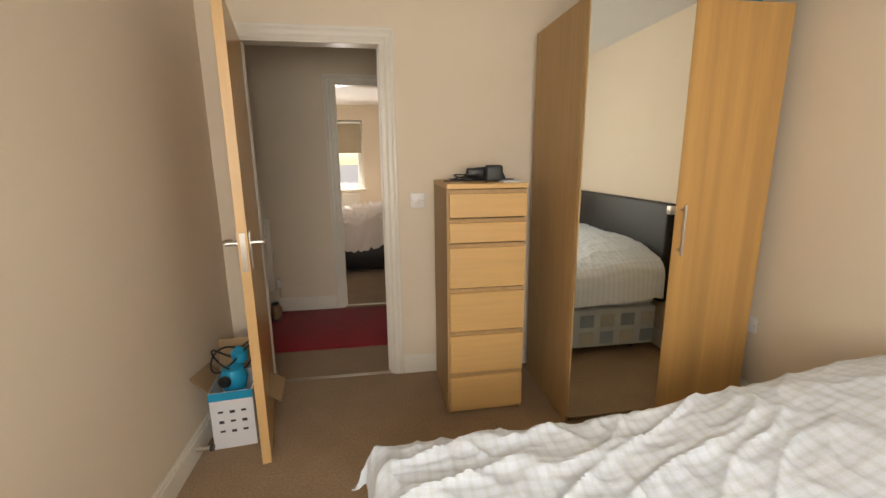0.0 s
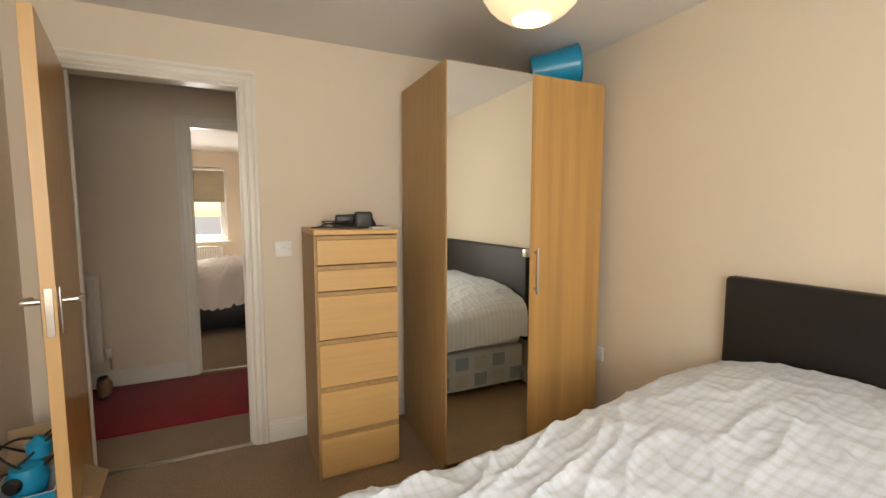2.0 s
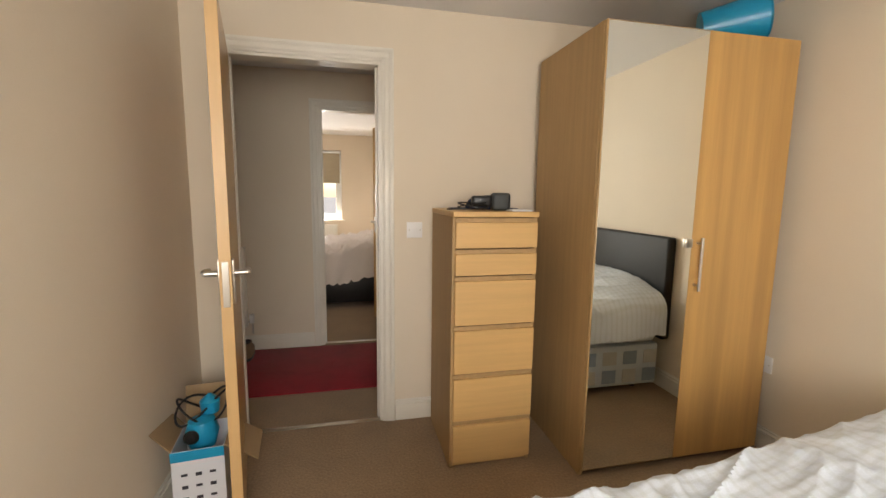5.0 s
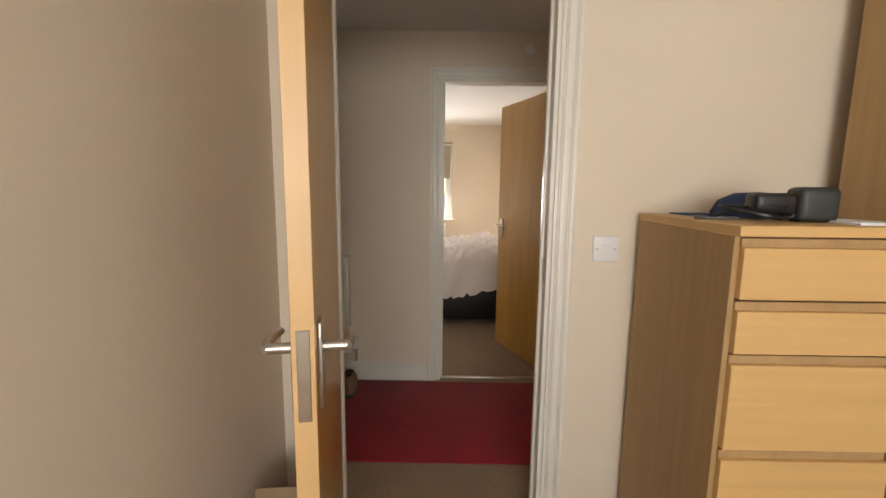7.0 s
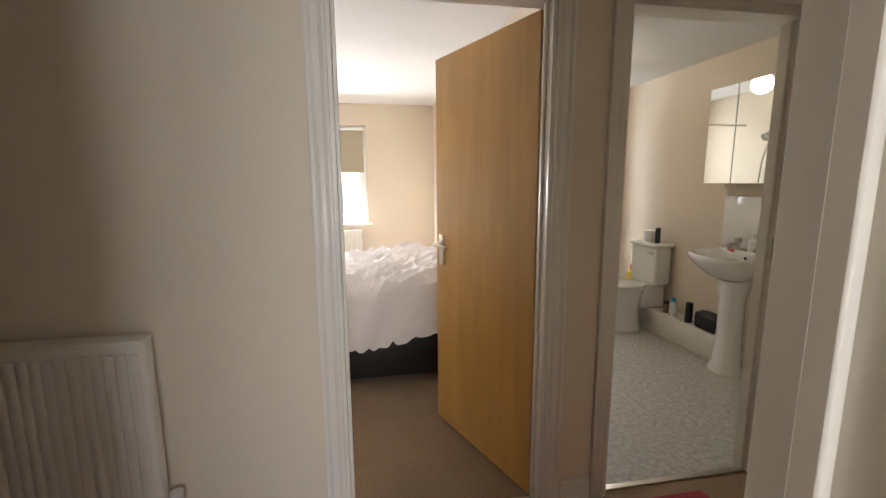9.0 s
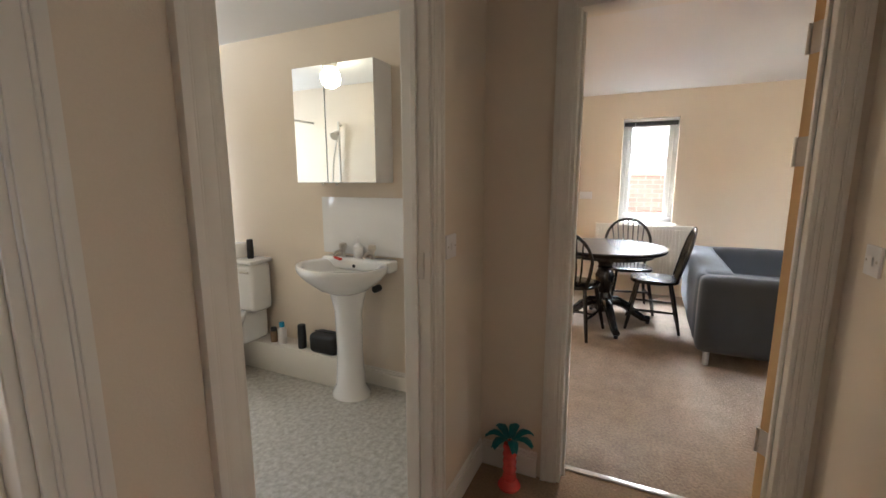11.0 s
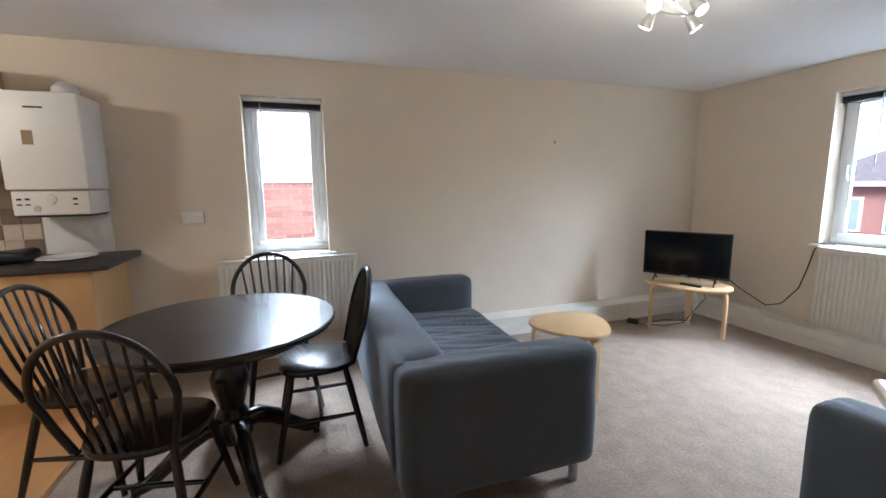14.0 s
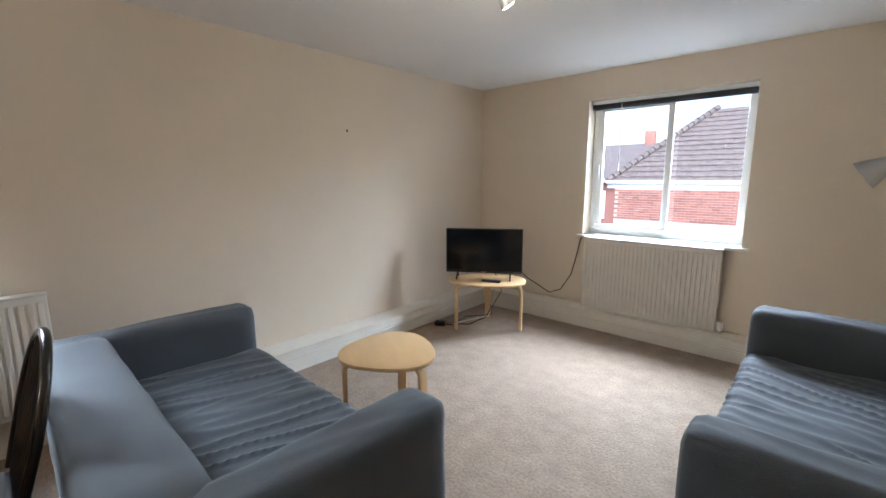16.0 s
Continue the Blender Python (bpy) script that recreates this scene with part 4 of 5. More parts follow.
for a, b in zip(rings, rings[1:]):
    for k in range(36):
        bm.faces.new((a[k], a[(k + 1) % 36], b[(k + 1) % 36], b[k]))
bm.faces.new(rings[-1])
bm.faces.new(rings[0])
bmesh.ops.recalc_face_normals(bm, faces=bm.faces[:])
part("bowl", bm, PORCELAIN, wc)
part("neck", box(-0.25, -0.02, -0.11, 0.11, 0.2, 0.43, 0.03, 3), PORCELAIN, wc)
part("lid", slab([(x * 1.0, y * 1.04) for x, y in tp], 0.405, 0.435, 0.01), PORCELAIN, wc)
part("flush_lever", box(-0.215, -0.2, -0.15, -0.07, 0.70, 0.715, 0.004), CHROME, wc)


def can(name, label, cat, m, r, h, material, cap_material, ch=0.03, cr=0.7):
    c = thing(name, label, cat, m)
    part("body", lathe([(r * 0.95, 0), (r, 0.005), (r, h - 0.02), (r * cr, h)], 18), material, c)
    part("cap", lathe([(r * cr, h), (r * cr, h + ch), (r * cr * 0.8, h + ch + 0.004)], 18), cap_material, c)
    return c


can("spray_can", "black deodorant can on the cistern", "spray can", pose(2.680, 3.14, 0.79), 0.022, 0.10, BLACK, BLACK, 0.03, 0.95)
single("toilet_roll", lathe([(0.02, 0), (0.052, 0), (0.054, 0.005), (0.054, 0.095), (0.052, 0.1), (0.02, 0.1)], 24, pose(2.690, 3.27, 0.79)), PLASTIC, "white toilet roll standing on the cistern", "toilet roll")
can("bleach_bottle", "yellow bleach bottle with red cap on the ledge", "bottle", pose(2.700, 3.50, 0.205), 0.045, 0.27, YELLOW, RED, 0.05, 0.5)
can("spray_can", "black aerosol can on the ledge", "spray can", pose(2.690, 2.720, 0.205), 0.028, 0.13, BLACK, BLACK, 0.03, 0.95)
can("lotion_bottle", "white lotion bottle with a blue label", "bottle", pose(2.690, 2.90, 0.205), 0.03, 0.12, PLASTIC, BLUE, 0.03, 0.6)
can("brown_jar", "small brown jar on the ledge", "jar", pose(2.690, 2.98, 0.205), 0.024, 0.08, TAN, CHARCOAL, 0.02, 0.9)
wb = thing("wash_bag", "black wash bag standing on the ledge", "wash bag", pose(2.710, 2.520, 0.205))
part("body", box(-0.065, 0.065, -0.11, 0.11, 0, 0.13, 0.03, 3), BLACK, wb)
part("zip", box(-0.006, 0.006, -0.1, 0.1, 0.128, 0.134, 0.002), CHARCOAL, wb)
can("soap_bottle", "clear white soap pump on the basin", "soap bottle", pose(2.750, 2.275, 0.85), 0.03, 0.09, PLASTIC, PLASTIC, 0.035, 0.35)
single("razor", box(-0.055, 0.055, -0.012, 0.012, 0, 0.014, 0.005), RED, "dark red razor on the basin edge", "razor", pose(2.700, 2.40, 0.838, 0, 0, 60))
single("scale", box(2.520, 2.700, 1.50, 1.74, 0.0, 0.035, 0.012, 3), PLASTIC, "white bathroom scale on the floor", "scale")
bt = thing("bathtub", "white bathtub with plain panel under the window", "bathtub", pose(1.065, 3.80, 0))
part("panel", box(0, 1.47, 0.0, 0.02, 0, 0.50, 0.003), PORCELAIN, bt)
part("rim", box(0, 1.55, 0, 0.09, 0.50, 0.54, 0.015, 3), PORCELAIN, bt)
part("rim", box(0, 1.55, 0.61, 0.698, 0.50, 0.54, 0.015, 3), PORCELAIN, bt)
part("rim", box(0, 0.08, 0.09, 0.61, 0.50, 0.54, 0.01, 2), PORCELAIN, bt)
part("rim", box(1.47, 1.55, 0.09, 0.61, 0.50, 0.54, 0.01, 2), PORCELAIN, bt)
part("basin", box(0.08, 1.47, 0.09, 0.61, 0.1, 0.14, 0.02), PORCELAIN, bt)
sc = thing("shower_curtain", "white shower curtain with navy stripes", "shower curtain", pose(1.95, 3.86, 0.56))
for z0, z1, mt in ((0.0, 1.16, PLASTIC), (1.16, 1.18, NAVY), (1.18, 1.20, PLASTIC), (1.20, 1.215, NAVY), (1.215, 1.34, PLASTIC)):
    bm = bmesh.new()
    cols = [(bm.verts.new((0.52 * k / 60, 0.025 * math.sin(k * 0.9), z0)), bm.verts.new((0.52 * k / 60, 0.025 * math.sin(k * 0.9), z1))) for k in range(61)]
    for a, b in zip(cols, cols[1:]):
        bm.faces.new((a[0], b[0], b[1], a[1]))
    part("cloth", bm, mt, sc)
single("shower_rail", rod((1.06, 3.86, 1.91), (2.62, 3.86, 1.91), 0.011), CHROME, "chrome shower curtain rail", "rail")
sr = thing("shower_riser", "chrome shower riser with hose on the wall", "shower", pose(1.06, 3.5, 1.2))
part("bar", rod((0.04, 0, 0), (0.04, 0, 0.7), 0.011), CHROME, sr)
part("bracket", rod((0, 0, 0.03), (0.04, 0, 0.03), 0.012), CHROME, sr)
part("bracket", rod((0, 0, 0.67), (0.04, 0, 0.67), 0.012), CHROME, sr)
part("head", rod((0.06, 0, 0.60), (0.12, 0, 0.55), 0.02, 0.045), CHROME, sr)
part("hose", tube([(0.06, 0.0, 0.58), (0.07, 0.06, 0.3), (0.06, 0.1, -0.1), (0.03, 0.05, -0.25), (0.0, 0.0, -0.2)], 0.008), CHROME, sr)
gl = thing("globe_lamp", "opal glass globe lamp on the bathroom ceiling, lit", "ceiling lamp", pose(1.8, 3.0, H1))
part("collar", lathe([(0.055, -0.05), (0.055, 0), (0.05, 0)], 20), CHROME, gl)
part("globe", lathe([(0.01, -0.205), (0.045, -0.196), (0.075, -0.17), (0.086, -0.13), (0.078, -0.09), (0.05, -0.05)], 24, Matrix.Diagonal((0.92, 0.92, 1, 1))), OPAL, gl)


# ---- living room ----
def puff(x0, x1, y0, y1, z0, z1, r, n=14, amp=0.006, seed=0.0, creases=0.0):
    """An upholstered block: rounded, finely divided, with soft creases."""
    bm = box(x0, x1, y0, y1, z0, z1)
    bmesh.ops.subdivide_edges(bm, edges=bm.edges[:], cuts=n, use_grid_fill=True)
    for v in bm.verts:
        p = v.co.copy()
        q = Vector((min(max(p.x, x0 + r), x1 - r), min(max(p.y, y0 + r), y1 - r), min(max(p.z, z0 + r), z1 - r)))
        d = p - q
        nrm = d.normalized() if d.length > 1e-6 else Vector((0, 0, 1))
        if d.length > 1e-6:
            v.co = q + nrm * r
        w = amp * noise.noise(p * 5 + Vector((seed, 0, 0)))
        if creases and nrm.z > 0.5:
            w += creases * (max(0, 1 - 2.6 * abs(noise.noise(Vector((p.x * 14 - p.y * 3.2, p.y * 2.2, seed))))) ** 1.3 - 0.3)
        v.co += nrm * w
    return bm


def sofa(m, label, D=0.89):
    """Back along local +y, length along x from 0, depth from 0 to D."""
    L = 1.655
    s = thing("sofa", label, "sofa", m, group="matching grey sofas")
    part("base", puff(0.02, L - 0.02, 0.05, D - 0.05, 0.11, 0.27, 0.02, 8, 0.002), FABRIC, s)
    part("seat_cushion", puff(0.17, L - 0.17, 0.0, D - 0.2, 0.27, 0.43, 0.06, 110, 0.006, 2, 0.011), FABRIC, s)
    part("arm", puff(0, 0.19, 0.0, D, 0.10, 0.662, 0.055, 18, 0.004, 4, 0.004), FABRIC, s)
    part("arm", puff(L - 0.19, L, 0.0, D, 0.10, 0.662, 0.055, 18, 0.004, 6, 0.004), FABRIC, s)
    part("backrest", puff(0.10, L - 0.10, D - 0.24, D + 0.012, 0.12, 0.675, 0.065, 18, 0.005, 8, 0.004), FABRIC, s)
    for x in (0.07, L - 0.07):
        for y in (0.08, D - 0.08):
            part("leg", rod((x, y, 0), (x, y, 0.115), 0.02, 0.023, 14), STEEL, s)
    return s


sofa1 = sofa(pose(3.977, -0.60, 0, 0, 0, -1.0), "compact grey fabric sofa standing beside the dining chairs")
sofa2 = sofa(pose(3.385, -2.54, 0, 0, 0, 90), "grey fabric sofa with creased seat against the wall", 0.875)


def dining_chair(m):
    """Windsor chair; it faces local -y, seat centre over the origin."""
    c = thing("dining_chair", "black hoop-back wooden dining chair at the round table", "chair", m, group="chairs round the table")
    pts = []
    for a in np.linspace(0, 2 * math.pi, 32, endpoint=False):
        ca, sa = math.cos(a), math.sin(a)
        pts.append((0.205 * abs(ca) ** 0.75 * (1 if ca > 0 else -1) * (1 + 0.07 * -sa), 0.20 * abs(sa) ** 0.8 * (1 if sa > 0 else -1)))
    part("seat", slab(pts, 0.42, 0.452, 0.010), BLACKWOOD, c)
    for sx in (-1, 1):
        for sy in (-1, 1):
            top, low = Vector((sx * 0.14, sy * 0.13, 0.42)), Vector((sx * 0.205, sy * 0.215, 0))
            part("leg", tube([top.lerp(low, k / 5) for k in range(6)], [0.014, 0.018, 0.017, 0.0165, 0.015, 0.012], 10), BLACKWOOD, c)
    for sx in (-1, 1):
        part("stretcher", tube([(sx * 0.178, -0.175, 0.18), (sx * 0.180, 0, 0.18), (sx * 0.178, 0.175, 0.18)], [0.009, 0.013, 0.009], 8), BLACKWOOD, c)
    part("stretcher", tube([(-0.178, 0, 0.18), (0, 0, 0.18), (0.178, 0, 0.18)], [0.009, 0.013, 0.009], 8), BLACKWOOD, c)
    hoop = [(-0.165, 0.45), (-0.195, 0.55), *[(0.222 * math.cos(a), 0.67 + 0.24 * math.sin(a)) for a in np.linspace(math.pi, 0, 22)], (0.195, 0.55), (0.165, 0.45)]
    lean = lambda z: 0.165 + (z - 0.45) * 0.26
    part("hoop", tube([(x, lean(z), z) for x, z in hoop], 0.014, 10), BLACKWOOD, c)
    for i in range(7):
        x = -0.105 + i * 0.035
        xt = x * 1.5
        zt = 0.67 + 0.24 * math.sqrt(max(0, 1 - (xt / 0.222) ** 2))
        part("spindle", tube([(x, lean(0.45), 0.45), ((x + xt) / 2, lean(0.6), 0.6), (xt, lean(zt), zt)], [0.007, 0.0085, 0.0055], 8), BLACKWOOD, c)
    return c


chair = dining_chair(pose(4.376, 1.19, 0, 0, 0, 77))
copy_thing(chair, pose(4.88, 1.565, 0, 0, 0, -14))
copy_thing(chair, pose(4.83, 0.552, 0, 0, 0, 180))
copy_thing(chair, pose(5.29, 0.77, 0, 0, 0, -80))

tbm = thing("dining_table", "round black pedestal dining table with glossy worn top", "table", pose(4.715, 0.965, 0.0))
part("tabletop", lathe([(0.41, 0.685), (0.475, 0.69), (0.495, 0.70), (0.504, 0.712), (0.506, 0.722), (0.50, 0.732), (0.0, 0.733)], 64), BLACKWOOD, tbm)
part("apron", lathe([(0.30, 0.64), (0.40, 0.65), (0.40, 0.686), (0.2, 0.686)], 40), BLACKWOOD, tbm)
part("pedestal", lathe([(0.06, 0.12), (0.085, 0.15), (0.095, 0.20), (0.07, 0.24), (0.075, 0.26), (0.055, 0.30), (0.08, 0.40), (0.085, 0.46), (0.06, 0.52), (0.07, 0.535), (0.06, 0.55), (0.085, 0.62), (0.12, 0.66)], 28), BLACKWOOD, tbm)
for i in range(4):
    a = math.radians(20 + 90 * i)
    c, s = math.cos(a), math.sin(a)
    pr = [(0.04, 0.21), (0.12, 0.215), (0.2, 0.175), (0.28, 0.11), (0.36, 0.055), (0.42, 0.045)]
    part("foot", tube([(r * c, r * s, z) for r, z in pr], [0.045, 0.045, 0.04, 0.035, 0.032, 0.03], 10), BLACKWOOD, tbm)
    part("foot_pad", rod((0.41 * c, 0.41 * s, 0), (0.41 * c, 0.41 * s, 0.03), 0.018), BLACK, tbm)


def bent_table(m, label, outline, legs, h, name="side_table"):
    t = thing(name, label, "table", m)
    part("tabletop", slab(outline, h - 0.022, h, 0.006), BENT, t)
    for lx, ly in legs:
        d = Vector((lx, ly, 0)).normalized()
        w = Vector((-d.y, d.x, 0)) * 0.026
        prof = [(Vector((lx, ly, 0)), 0.0), (Vector((lx, ly, 0)), h - 0.09), (Vector((lx, ly, 0)) - d * 0.008, h - 0.055), (Vector((lx, ly, 0)) - d * 0.03, h - 0.033), (Vector((lx, ly, 0)) - d * 0.065, h - 0.0225), (Vector((lx, ly, 0)) - d * 0.16, h - 0.0225)]
        bm = bmesh.new()
        rows = []
        for i, (p, z) in enumerate(prof):
            o = p + Vector((0, 0, z))
            inner = -d * 0.024 if i < 2 else (-d * 0.017 + Vector((0, 0, -0.017)) if i < 4 else Vector((0, 0, -0.022)))
            rows.append([bm.verts.new(o - w), bm.verts.new(o + w), bm.verts.new(o + inner + w), bm.verts.new(o + inner - w)])
        for a, b in zip(rows, rows[1:]):
            for k in range(4):
                bm.faces.new((a[k], a[(k + 1) % 4], b[(k + 1) % 4], b[k]))
        bm.faces.new(rows[0])
        bm.faces.new(rows[-1])
        bmesh.ops.recalc_face_normals(bm, faces=bm.faces[:])
        bmesh.ops.bevel(bm, geom=bm.edges[:], offset=0.003, segments=1, affect="EDGES")
        part("leg", bm, BENT, t)
    return t


def blob(r, wob, n=48):
    return [((r + wob * math.cos(3 * a)) * math.cos(a), (r + wob * math.cos(3 * a)) * math.sin(a)) for a in np.linspace(0, 2 * math.pi, n, endpoint=False)]


bent_table(pose(4.81, -1.045, 0, 0, 0, 62), "small round three-legged bentwood table on the carpet", blob(0.255, 0.018), [(0.255 * math.cos(a), 0.255 * math.sin(a)) for a in (0, 2.094, 4.189)], 0.45)
bent_table(pose(5.345, -2.685, 0, 0, 0, 37), "bentwood corner table carrying the television", [(x * 1.22, y * 0.85) for x, y in blob(0.285, 0.01)], [(-0.30, 0.085), (0.30, 0.085), (0.0, -0.22)], 0.45, "corner_table")

tv = thing("television", "flat black television standing on the corner table", "television", pose(5.40, -2.685, 0.45, 0, 0, 212))
part("cabinet", box(-0.345, 0.345, -0.02, 0.025, 0.055, 0.46, 0.006), BLACK, tv)
part("screen", box(-0.335, 0.335, -0.0225, -0.0203, 0.078, 0.452, 0.001, 1), SCREEN, tv, "dark switched-off screen")
part("rear_housing", box(-0.2, 0.2, 0.025, 0.06, 0.09, 0.33, 0.012), BLACK, tv)
part("brand_bar", box(-0.025, 0.025, -0.0225, -0.0205, 0.062, 0.068), CHROME, tv)
for x in (-0.24, 0.24):
    part("foot", tube([(x, -0.085, 0.006), (x, 0.0, 0.055), (x, 0.07, 0.006)], 0.007), BLACK, tv)
rc = thing("remote_control", "black remote control lying on the corner table", "remote control", pose(5.27, -2.62, 0.45, 0, 0, 20))
part("case", box(-0.085, 0.085, -0.022, 0.022, 0.0, 0.018, 0.006), BLACK, rc)
single("television_cable", tube([(5.2, -2.9, 0.56), (5.12, -2.98, 0.45), (4.98, -3.15, 0.30), (4.92, -3.25, 0.32), (4.88, -3.38, 0.45), (4.86, -3.43, 0.62), (4.83, -3.435, 0.78), (4.80, -3.44, 0.842), (4.70, -3.46, 0.842)], 0.005, 8), BLACK, "black aerial cable rising to the window sill", "cable")
for k in range(3):
    single("mains_cable", tube([(5.4 + 0.05 * k, -2.85, 0.5), (5.38 + 0.07 * k, -2.95, 0.28 - 0.05 * k), (5.42, -2.75 - 0.05 * k, 0.06), (5.50 + 0.08 * k, -2.6 - 0.08 * k, 0.01), (5.62, -2.52 + 0.02 * k, 0.01), (5.68, -2.45, 0.012)], 0.004, 6), (BLACK, PLASTIC, CHARCOAL)[k], "loose mains cable trailing under the television", "cable")
xs = thing("plug_adaptor", "black plug adaptor lying on the carpet", "plug", pose(5.70, -2.42, 0, 0, 0, 30))
part("body", box(-0.05, 0.05, -0.03, 0.03, 0, 0.045, 0.008), BLACK, xs)
part("face", box(-0.045, 0.0, -0.032, -0.03, 0.008, 0.038), PLASTIC, xs)

sl = thing("spot_rail", "curved brushed steel spotlight rail on the ceiling, lit", "ceiling lamp", pose(4.24, -1.13, H2, 0, 0, -68))
part("rose", lathe([(0.05, -0.03), (0.055, -0.02), (0.055, 0)], 24), STEEL, sl)
part("rail", tube([(0.2 * math.cos(a) - 0.0, 0.09 * math.sin(a), -0.095) for a in np.linspace(0, 2 * math.pi, 40)], 0.009, 8), STEEL, sl)
part("stem", rod((0, 0, -0.095), (0, 0, -0.02), 0.01), STEEL, sl)
part("cross_bar", tube([(-0.2, 0, -0.095), (0, 0, -0.093), (0.2, 0, -0.095)], 0.008, 8), STEEL, sl)
for i, (x, y, dx, dy) in enumerate(((-0.2, 0, -0.5, -0.3), (0.2, 0, 0.5, -0.5), (0.0, 0.09, 0.1, 0.6), (0.0, -0.09, -0.1, -0.7))):
    d = Vector((dx, dy, -0.9)).normalized()
    a = Vector((x, y, -0.11))
    sp_ = part("spot", rod(a, a + d * 0.07, 0.017, 0.034, 18), STEEL, sl)
    part("bulb", rod(a + d * 0.0702, a + d * 0.075, 0.026, 0.024, 16), BULB, sp_)
    part("knuckle", rod((x, y, -0.095), (x, y, -0.12), 0.01), STEEL, sl)
single("ceiling_sensor", lathe([(0.02, -0.02), (0.035, -0.015), (0.04, 0)], 20, pose(3.3, 0.55, H2)), PLASTIC, "small round white disc on the ceiling", "sensor")
fl = thing("floor_lamp", "brushed metal reading lamp standing in the corner", "floor lamp", pose(2.80, -3.0, 0))
part("base", lathe([(0.12, 0), (0.12, 0.015), (0.02, 0.025)], 28), STEEL, fl)
part("stem", rod((0, 0, 0.02), (0, 0, 1.38), 0.010), STEEL, fl)
part("neck", tube([(0, 0, 1.38), (0.01, 0.01, 1.44), (0.05, 0.02, 1.46), (0.09, 0.03, 1.45)], 0.008), STEEL, fl)
part("shade", lathe([(0.02, 0.0), (0.035, -0.02), (0.06, -0.08), (0.085, -0.15), (0.08, -0.15), (0.05, -0.07), (0.02, -0.015)], 26, pose(0.09, 0.03, 1.45, 0, -55, 0)), STEEL, fl)

# ---- kitchen ----
kl = thing("kitchen_spot_rail", "steel kitchen spotlight on the ceiling, lit", "ceiling lamp", pose(4.75, 3.2, H2))
part("rose", lathe([(0.05, -0.03), (0.055, -0.02), (0.055, 0)], 24), STEEL, kl)
part("spot", rod((0, 0, -0.03), (0, 0, -0.11), 0.02, 0.036, 18), STEEL, kl)
part("bulb", rod((0, 0, -0.1102), (0, 0, -0.116), 0.028, 0.025, 16), BULB, kl)
plate("floor_kitchen", "warm oak effect vinyl kitchen floor", VINYL, "floor", 3.0, XE, 1.74, 4.15, -0.06, 0)
XF = 5.465


def base_unit(label, y0, y1, doors, oven=False):
    u = thing("base_cabinet", label, "kitchen cabinet", pose(XF, y0, 0), group="kitchen base cabinets")
    w = y1 - y0
    part("carcass", box(0.02, XE - XF - 0.002, 0.001, w - 0.001, 0.14, 0.885, 0.001, 1), KITCHEN, u)
    part("plinth", box(0.06, 0.076, 0, w, 0, 0.14), KITCHEN, u)
    if oven:
        part("filler_panel", box(0.0, 0.02, 0.003, w - 0.003, 0.145, 0.26, 0.002, 1), KITCHEN, u)
        return u
    n = doors
    for i in range(n):
        a, b = i * w / n + 0.002, (i + 1) * w / n - 0.002
        d = part("door", box(0.0, 0.019, a, b, 0.145, 0.88, 0.002, 1), KITCHEN, u)
        hy = b - 0.035 if i == 0 else a + 0.035
        bm = rod((-0.028, hy, 0.66), (-0.028, hy, 0.83), 0.006)
        rod((-0.028, hy, 0.68), (0, hy, 0.68), 0.005, bm=bm)
        rod((-0.028, hy, 0.81), (0, hy, 0.81), 0.005, bm=bm)
        part("handle", bm, CHROME, d)
    return u


base_unit("double beech kitchen base cabinet with bar handles", 1.745, 2.95, 2)
base_unit("beech oven housing under the worktop", 2.95, 3.55, 1, True)
base_unit("beech corner base cabinet beside the oven", 3.55, 4.095, 1)
single("worktop", box(XF - 0.025, XE - 0.001, 1.655, 4.098, 0.885, 0.925, 0.008), WORKTOP, "dark slate laminate worktop over the base cabinets", "worktop")
ov = thing("oven", "stainless steel built-in oven with a hanging tea towel", "oven", pose(XF, 2.96, 0.27))
part("door", box(-0.015, 0.018, 0, 0.58, 0.0, 0.46, 0.004), STEEL, ov)
part("window", box(-0.018, -0.0155, 0.05, 0.53, 0.06, 0.38, 0.002, 1), SCREEN, ov)
part("control_panel", box(-0.012, 0.018, 0, 0.58, 0.465, 0.60, 0.004), STEEL, ov)
part("handle", tube([(-0.014, 0.04, 0.42), (-0.05, 0.05, 0.42), (-0.05, 0.53, 0.42), (-0.014, 0.54, 0.42)], 0.009), STEEL, ov)
for y in (0.09, 0.2, 0.38, 0.49):
    part("knob", rod((-0.012, y, 0.53), (-0.035, y, 0.53), 0.02, 0.017), STEEL, ov)
single("tea_towel", box(5.437, 5.447, 3.13, 3.33, 0.42, 0.70, 0.004), CARDWHITE, "white checked tea towel over the oven handle", "tea towel")
hb_ = thing("gas_hob", "stainless gas hob with black pan supports", "hob", pose(5.56, 2.98, 0.925))
part("plate", box(0, 0.40, 0, 0.56, 0, 0.008, 0.003), STEEL, hb_)
for x in (0.11, 0.29):
    for y in (0.15, 0.41):
        part("burner", lathe([(0.045, 0.008), (0.045, 0.018), (0.03, 0.022)], 20, pose(x, y, 0)), BLACK, hb_)
        bm = box(x - 0.09, x + 0.09, y - 0.004, y + 0.004, 0.022, 0.03)
        box(x - 0.004, x + 0.004, y - 0.09, y + 0.09, 0.022, 0.03, 0, 1, bm)
        for dx_, dy_ in ((-0.088, 0), (0.088, 0), (0, -0.088), (0, 0.088)):
            box(x + dx_ - 0.004, x + dx_ + 0.004, y + dy_ - 0.004, y + dy_ + 0.004, 0.006, 0.026, 0, 1, bm)
        part("pan_support", bm, BLACK, hb_)


